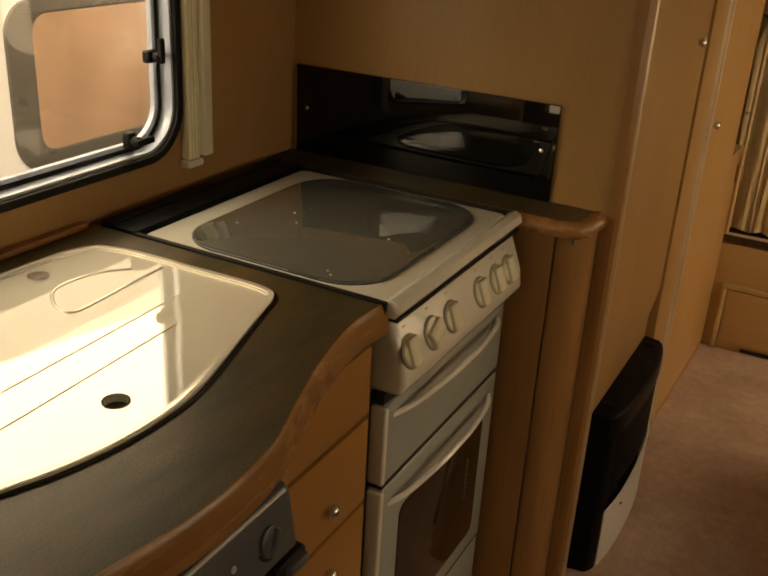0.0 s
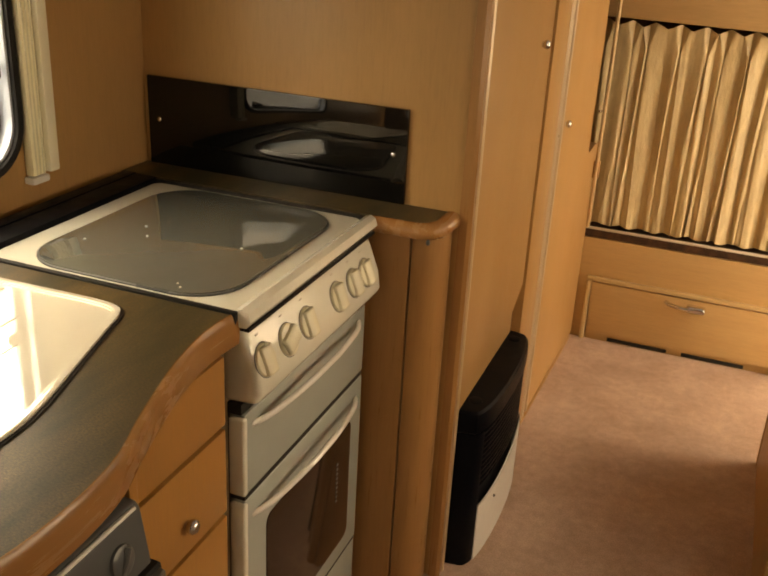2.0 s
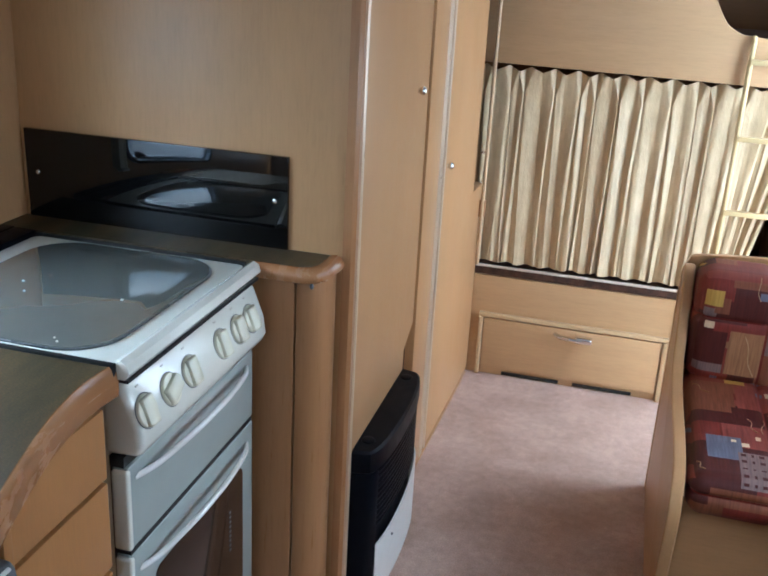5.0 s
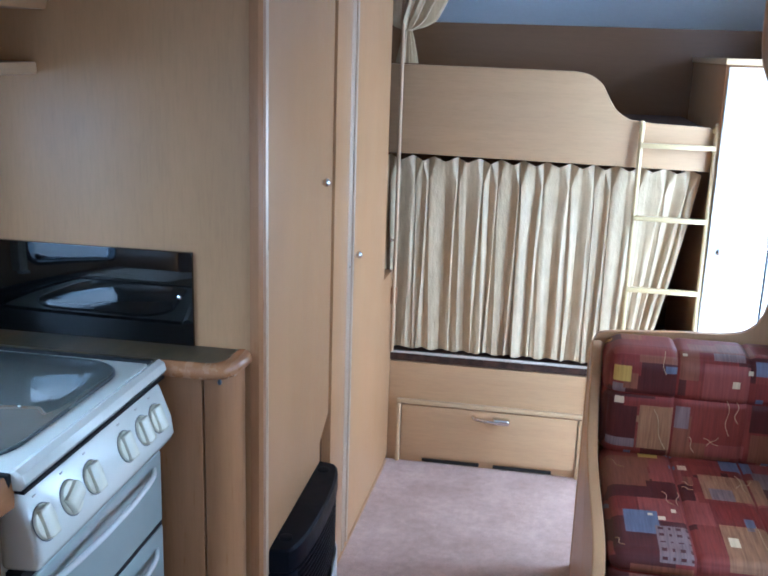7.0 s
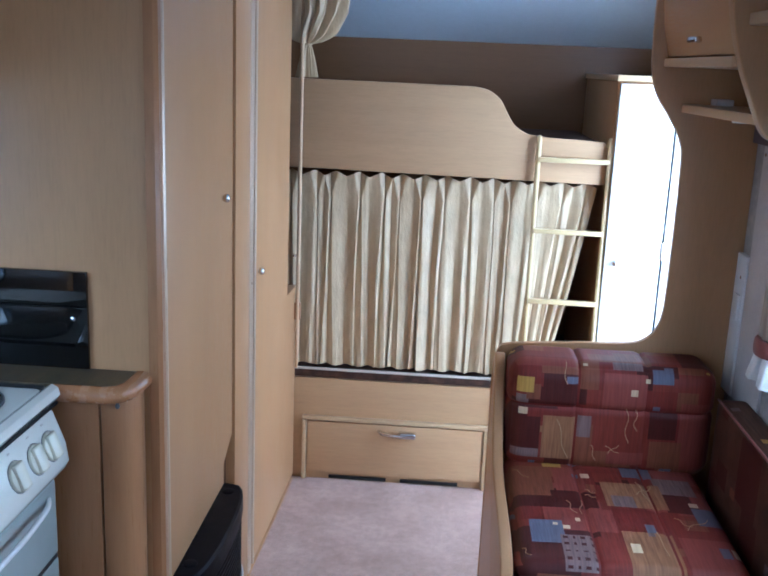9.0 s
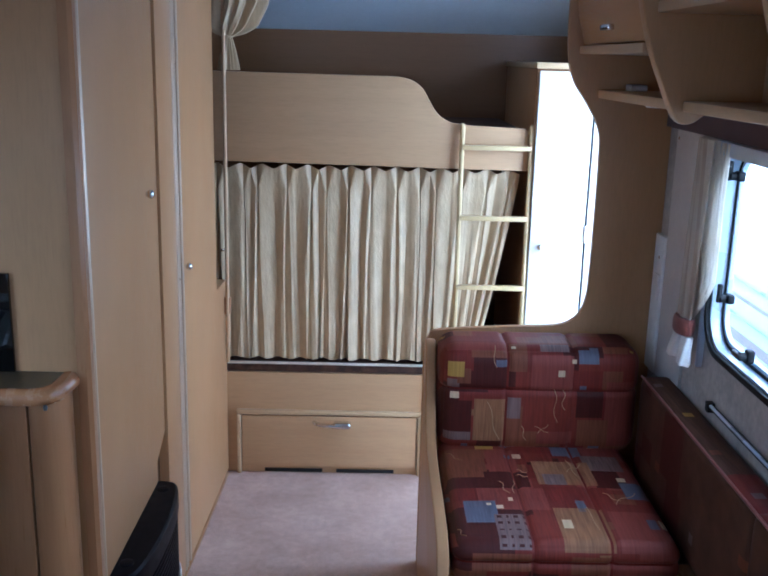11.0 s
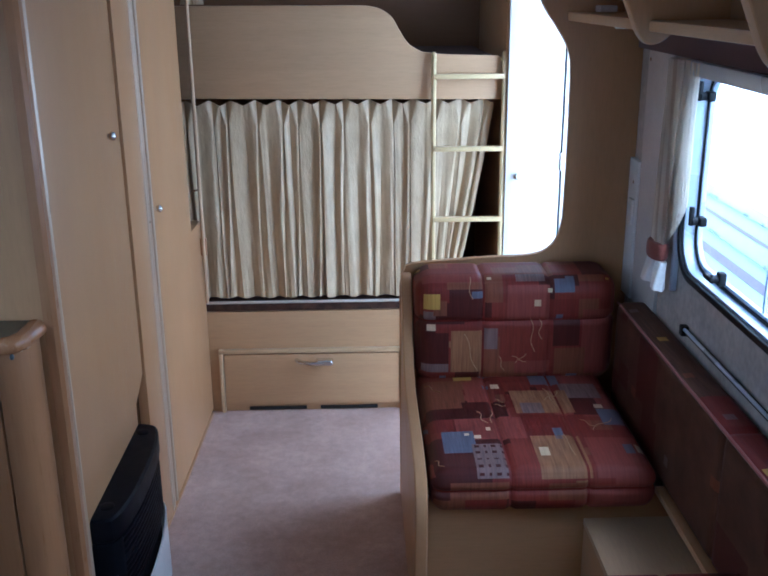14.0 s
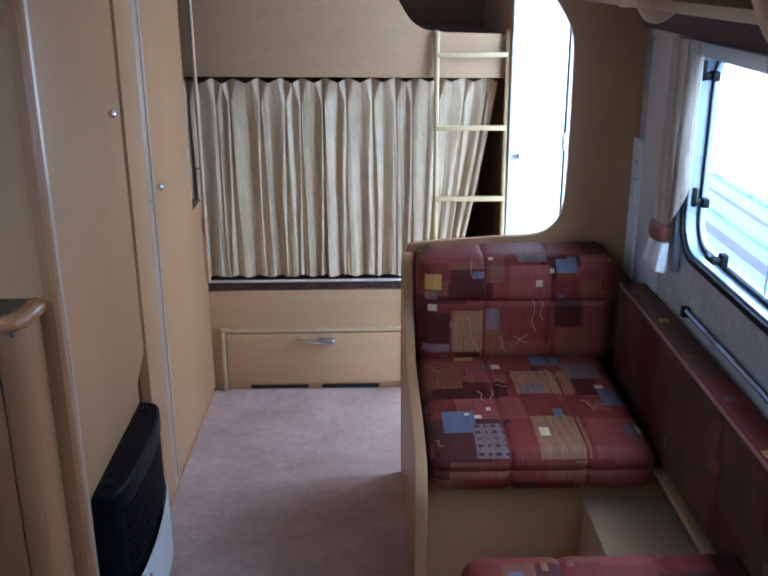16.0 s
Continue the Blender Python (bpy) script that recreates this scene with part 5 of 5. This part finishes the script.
pole = solid("bunk_pole", tube([(-0.030, 2.905, 0.437), (-0.030, 2.905, 1.84)], 0.0065, 10), M_PALE, "slim pale upright pole at the bunk end", "pole")
part("hook", lathe([(0.003, 0), (0.003, 0.01), (0.006, 0.013), (0.005, 0.018), (0.001, 0.02)], (-0.037, 2.902, 0.845), (-0.5, -1, 0), 10), M_CHROME, pole, "small chrome hook")

# side curtain by the right window
side = thing("window_curtain", (1.25, 1.99, 0.76), "cream striped curtain tied back beside the window", "curtain")


def hang(z0, z1, pleats, seed, depth, waist, x=1.238):
    rows = pleated(1.0, 1.0, pleats, depth, seed, 26, None, 0.0)
    out = []
    for row in rows:
        o = []
        for u, d, v in row:
            a, b = waist(v)
            o.append((x + d * (0.25 + 0.75 * min(1.0, max(0.0, v) * 3)), b - (b - a) * u, z0 + (z1 - z0) * v))
        out.append(o)
    return drape_mesh(out, lambda a, b, c: (a, b, c))


thicken(part("cloth", hang(0.905, 1.335, 4, 7, 0.013, lambda v: (1.800 + 0.118 * max(0.0, 1 - 3.5 * max(0.0, v)) ** 1.3, 1.965 - 0.035 * max(0.0, v)), 1.254), M_DRAPE, side))


def fluted(stations, folds, depth, seg=48):
    """Gathered cloth: oval rings (x, y, z, half width in x, half width in y) with soft folds."""
    bm = bmesh.new()
    rings = []
    for k, (x, y, z, rx, ry) in enumerate(stations):
        ring = []
        for i in range(seg):
            a = 2 * math.pi * i / seg
            f = 1 + depth * math.sin(folds * a + 0.5 * k)
            ring.append(bm.verts.new((x + rx * f * math.cos(a), y + ry * f * math.sin(a), z)))
        rings.append(ring)
    for p, q in zip(rings, rings[1:]):
        for i in range(seg):
            bm.faces.new((p[i], p[(i + 1) % seg], q[(i + 1) % seg], q[i]))
    bm.faces.new(rings[0])
    bm.faces.new(rings[-1])
    return bm


part("tieback", fluted([(1.242, 1.950, z, 0.022 * k, 0.044 * k) for z, k in ((0.862, 0.9), (0.865, 1.0), (0.872, 1.06), (0.883, 1.08), (0.894, 1.06), (0.901, 1.0), (0.904, 0.9))], 3, 0.02), M_TIE, side, "brick-red tieback")
for yy, lean in ((1.974, -0.010), (1.916, -0.032)):
    part("tail", fluted([(1.242 - 0.003 * i, yy + lean * i / 5, 0.8615 - 0.0118 * i, 0.012 + 0.0006 * i, 0.021 + 0.0009 * i) for i in range(6)], 5, 0.10), M_TAIL, side, "white curtain tail below the tieback")
part("lining", fluted([(1.244, 1.950 - 0.037 * k, 0.905 + 0.432 * k, 0.013, 0.040 + 0.014 * k) for k in (0.0, 0.15, 0.3, 0.5, 0.75, 1.0)], 6, 0.16, 60), M_DRAPE, side, "gathered striped curtain cloth")
blind_guide = solid("blind_guide", box(1.264, XR - 0.001, 1.897, 1.912, 0.79, 1.10, 0.003), M_ALU, "slim silver blind guide beside the window", "blind")
side_panel = thing("window_side_panel", (1.275, 2.17, 0.86), "pale vinyl-faced panel between curtain and partition", "panel")
part("board", box(1.270, XR - 0.001, 2.03, 2.2285, 0.66, 1.337, 0.002), M_VINYL, side_panel)
screw("screw", side_panel, (1.270, 2.21, 1.315), (-1, 0, 0), 0.005)
solid("pelmet", box(1.262, XR - 0.001, 0.3, 2.305, 1.338, 1.405, 0.003), M_PELMET, "wine-red fabric pelmet under the locker shelf", "pelmet")
blind_r = thing("blind_cassette", (1.27, 1.2, 1.30), "white roller blind cassette along the window head", "blind")
part("cassette", box(1.25, XR - 0.001, 0.4, 1.90, 1.305, 1.3375, 0.005), M_ALU, blind_r)
blind_l = thing("window_blind", (-0.81, 1.11, 0.945), "cream pleated blind side channel beside the kitchen window", "blind")
part("channel", box(XL + 0.0005, XL + 0.02, 1.078, 1.112, 0.960, 1.424, 0.004), M_CREAM, blind_l)
for yy in (1.086, 1.095, 1.104):
    part("pleat_line", box(XL + 0.0195, XL + 0.0215, yy - 0.0012, yy + 0.0012, 0.962, 1.422, 0.0005), M_KNOB, blind_l)
part("side_fin", box(XL + 0.0005, XL + 0.030, 1.113, 1.138, 0.963, 1.424, 0.003), M_TANFIN, blind_l, "pale side fin")
part("foot", box(XL + 0.0005, XL + 0.024, 1.072, 1.116, 0.945, 0.959, 0.004), M_WHITE, blind_l)

# ---------------------------------------------------------------- neighbouring caravans outside
def neighbour(x, sgn, y0, y1, win, label):
    c = thing("parked_caravan", (x, (y0 + y1) / 2, -0.6), label, "caravan")
    body = slab([(y0, -0.25), (y1, -0.25), (y1 + 0.12, 0.5), (y1 - 0.1, 2.15), (y0 + 0.1, 2.15), (y0 - 0.12, 0.5)], "x", x, x + sgn * 2.1, (), 0.06, 3)
    part("body", body, M_BODY, c, "white ribbed caravan body")
    part("wheel", lathe([(0.14, 0), (0.3, 0.0), (0.3, 0.15), (0.1, 0.16)], (x + sgn * 0.05, (y0 + y1) / 2, -0.3), (sgn, 0, 0), 24), M_RUBBER, c)
    for z in (0.26, 0.34):
        part("stripe", box(min(x - sgn * 0.002, x - sgn * 0.004), max(x - sgn * 0.002, x - sgn * 0.004), y0 + 0.05, y1 - 0.05, z, z + 0.05, 0), M_STRIPE, c, "plum coloured stripe")
    for u0, v0, u1, v1 in win:
        w = part("window", slab(rrect(u0, v0, u1, v1, 0.07), "x", x - sgn * 0.012, x - sgn * 0.001, (), 0.004), M_TINT, c, "bronze-tinted caravan window")
        part("rubber_frame", slab(rrect(u0 - 0.115, v0 - 0.06, u1 + 0.115, v1 + 0.05, 0.12), "x", x - sgn * 0.016, x - sgn * 0.0005, [rrect(u0, v0, u1, v1, 0.07)], 0.004), M_GREY, w)
    return c


# unseen caravan added so the kitchen glass reflects a bright body
neighbour(-2.4, -1, -8.5, -1.6, [(-5.4, 0.43, -4.2, 0.905)], "unseen second white caravan added for reflections")
neighbour(-2.4, -1, -0.8, 5.2, [(2.12, 0.46, 3.2, 0.965)], "white caravan parked alongside with a bronze window")

def glow(name, c, strength):
    m, n, l, b = nodes_of(name)
    b.inputs["Base Color"].default_value = (0.8, 0.8, 0.8, 1)
    b.inputs["Emission Color"].default_value = (*c, 1)
    b.inputs["Emission Strength"].default_value = strength
    return m


GLOW = glow("daylight_glow", (0.96, 0.98, 1.0), 2.2)
# glowing sheets added outdoors to whiten the windows and light the room
solid("backdrop", box(2.9, 2.93, -6, 9, -0.6, 4.5, 0), GLOW, "glowing sheet added outside the right-hand window for daylight", "backdrop", "structure")
solid("backdrop", box(-7.03, -7.0, -16, 18, -0.6, 9.0, 0), GLOW, "glowing sheet beyond the parked caravans, added for bright sky", "backdrop", "structure")
low = thing("parked_caravan", (2.6, 1.6, -0.6), "white caravan side with lilac stripes, sloped to catch light", "caravan")
# side leaned back so that sky and sun whiten it
part("body", slab([(2.30, -0.45), (2.32, -0.20), (2.88, 0.22), (2.88, -0.45)], "y", -2.5, 6.0, (), 0.02, 3), M_BODY, low)


def slope_band(s0, s1, lift):
    """A strip lying along the sloped side, between two distances up the slope."""
    return slab([(2.32 + 0.8 * s - 0.6 * h, -0.20 + 0.6 * s + 0.8 * h) for s, h in ((s0, -0.002), (s1, -0.002), (s1, lift), (s0, lift))], "y", -2.4, 5.9)


for s0, s1 in ((0.30, 0.35), (0.52, 0.54)):
    part("stripe", slope_band(s0, s1, 0.003), M_LILAC, low, "pale lilac stripe")
for s0 in (0.42, 0.62):
    part("trim_rail", slope_band(s0, s0 + 0.014, 0.012), M_ALU, low)
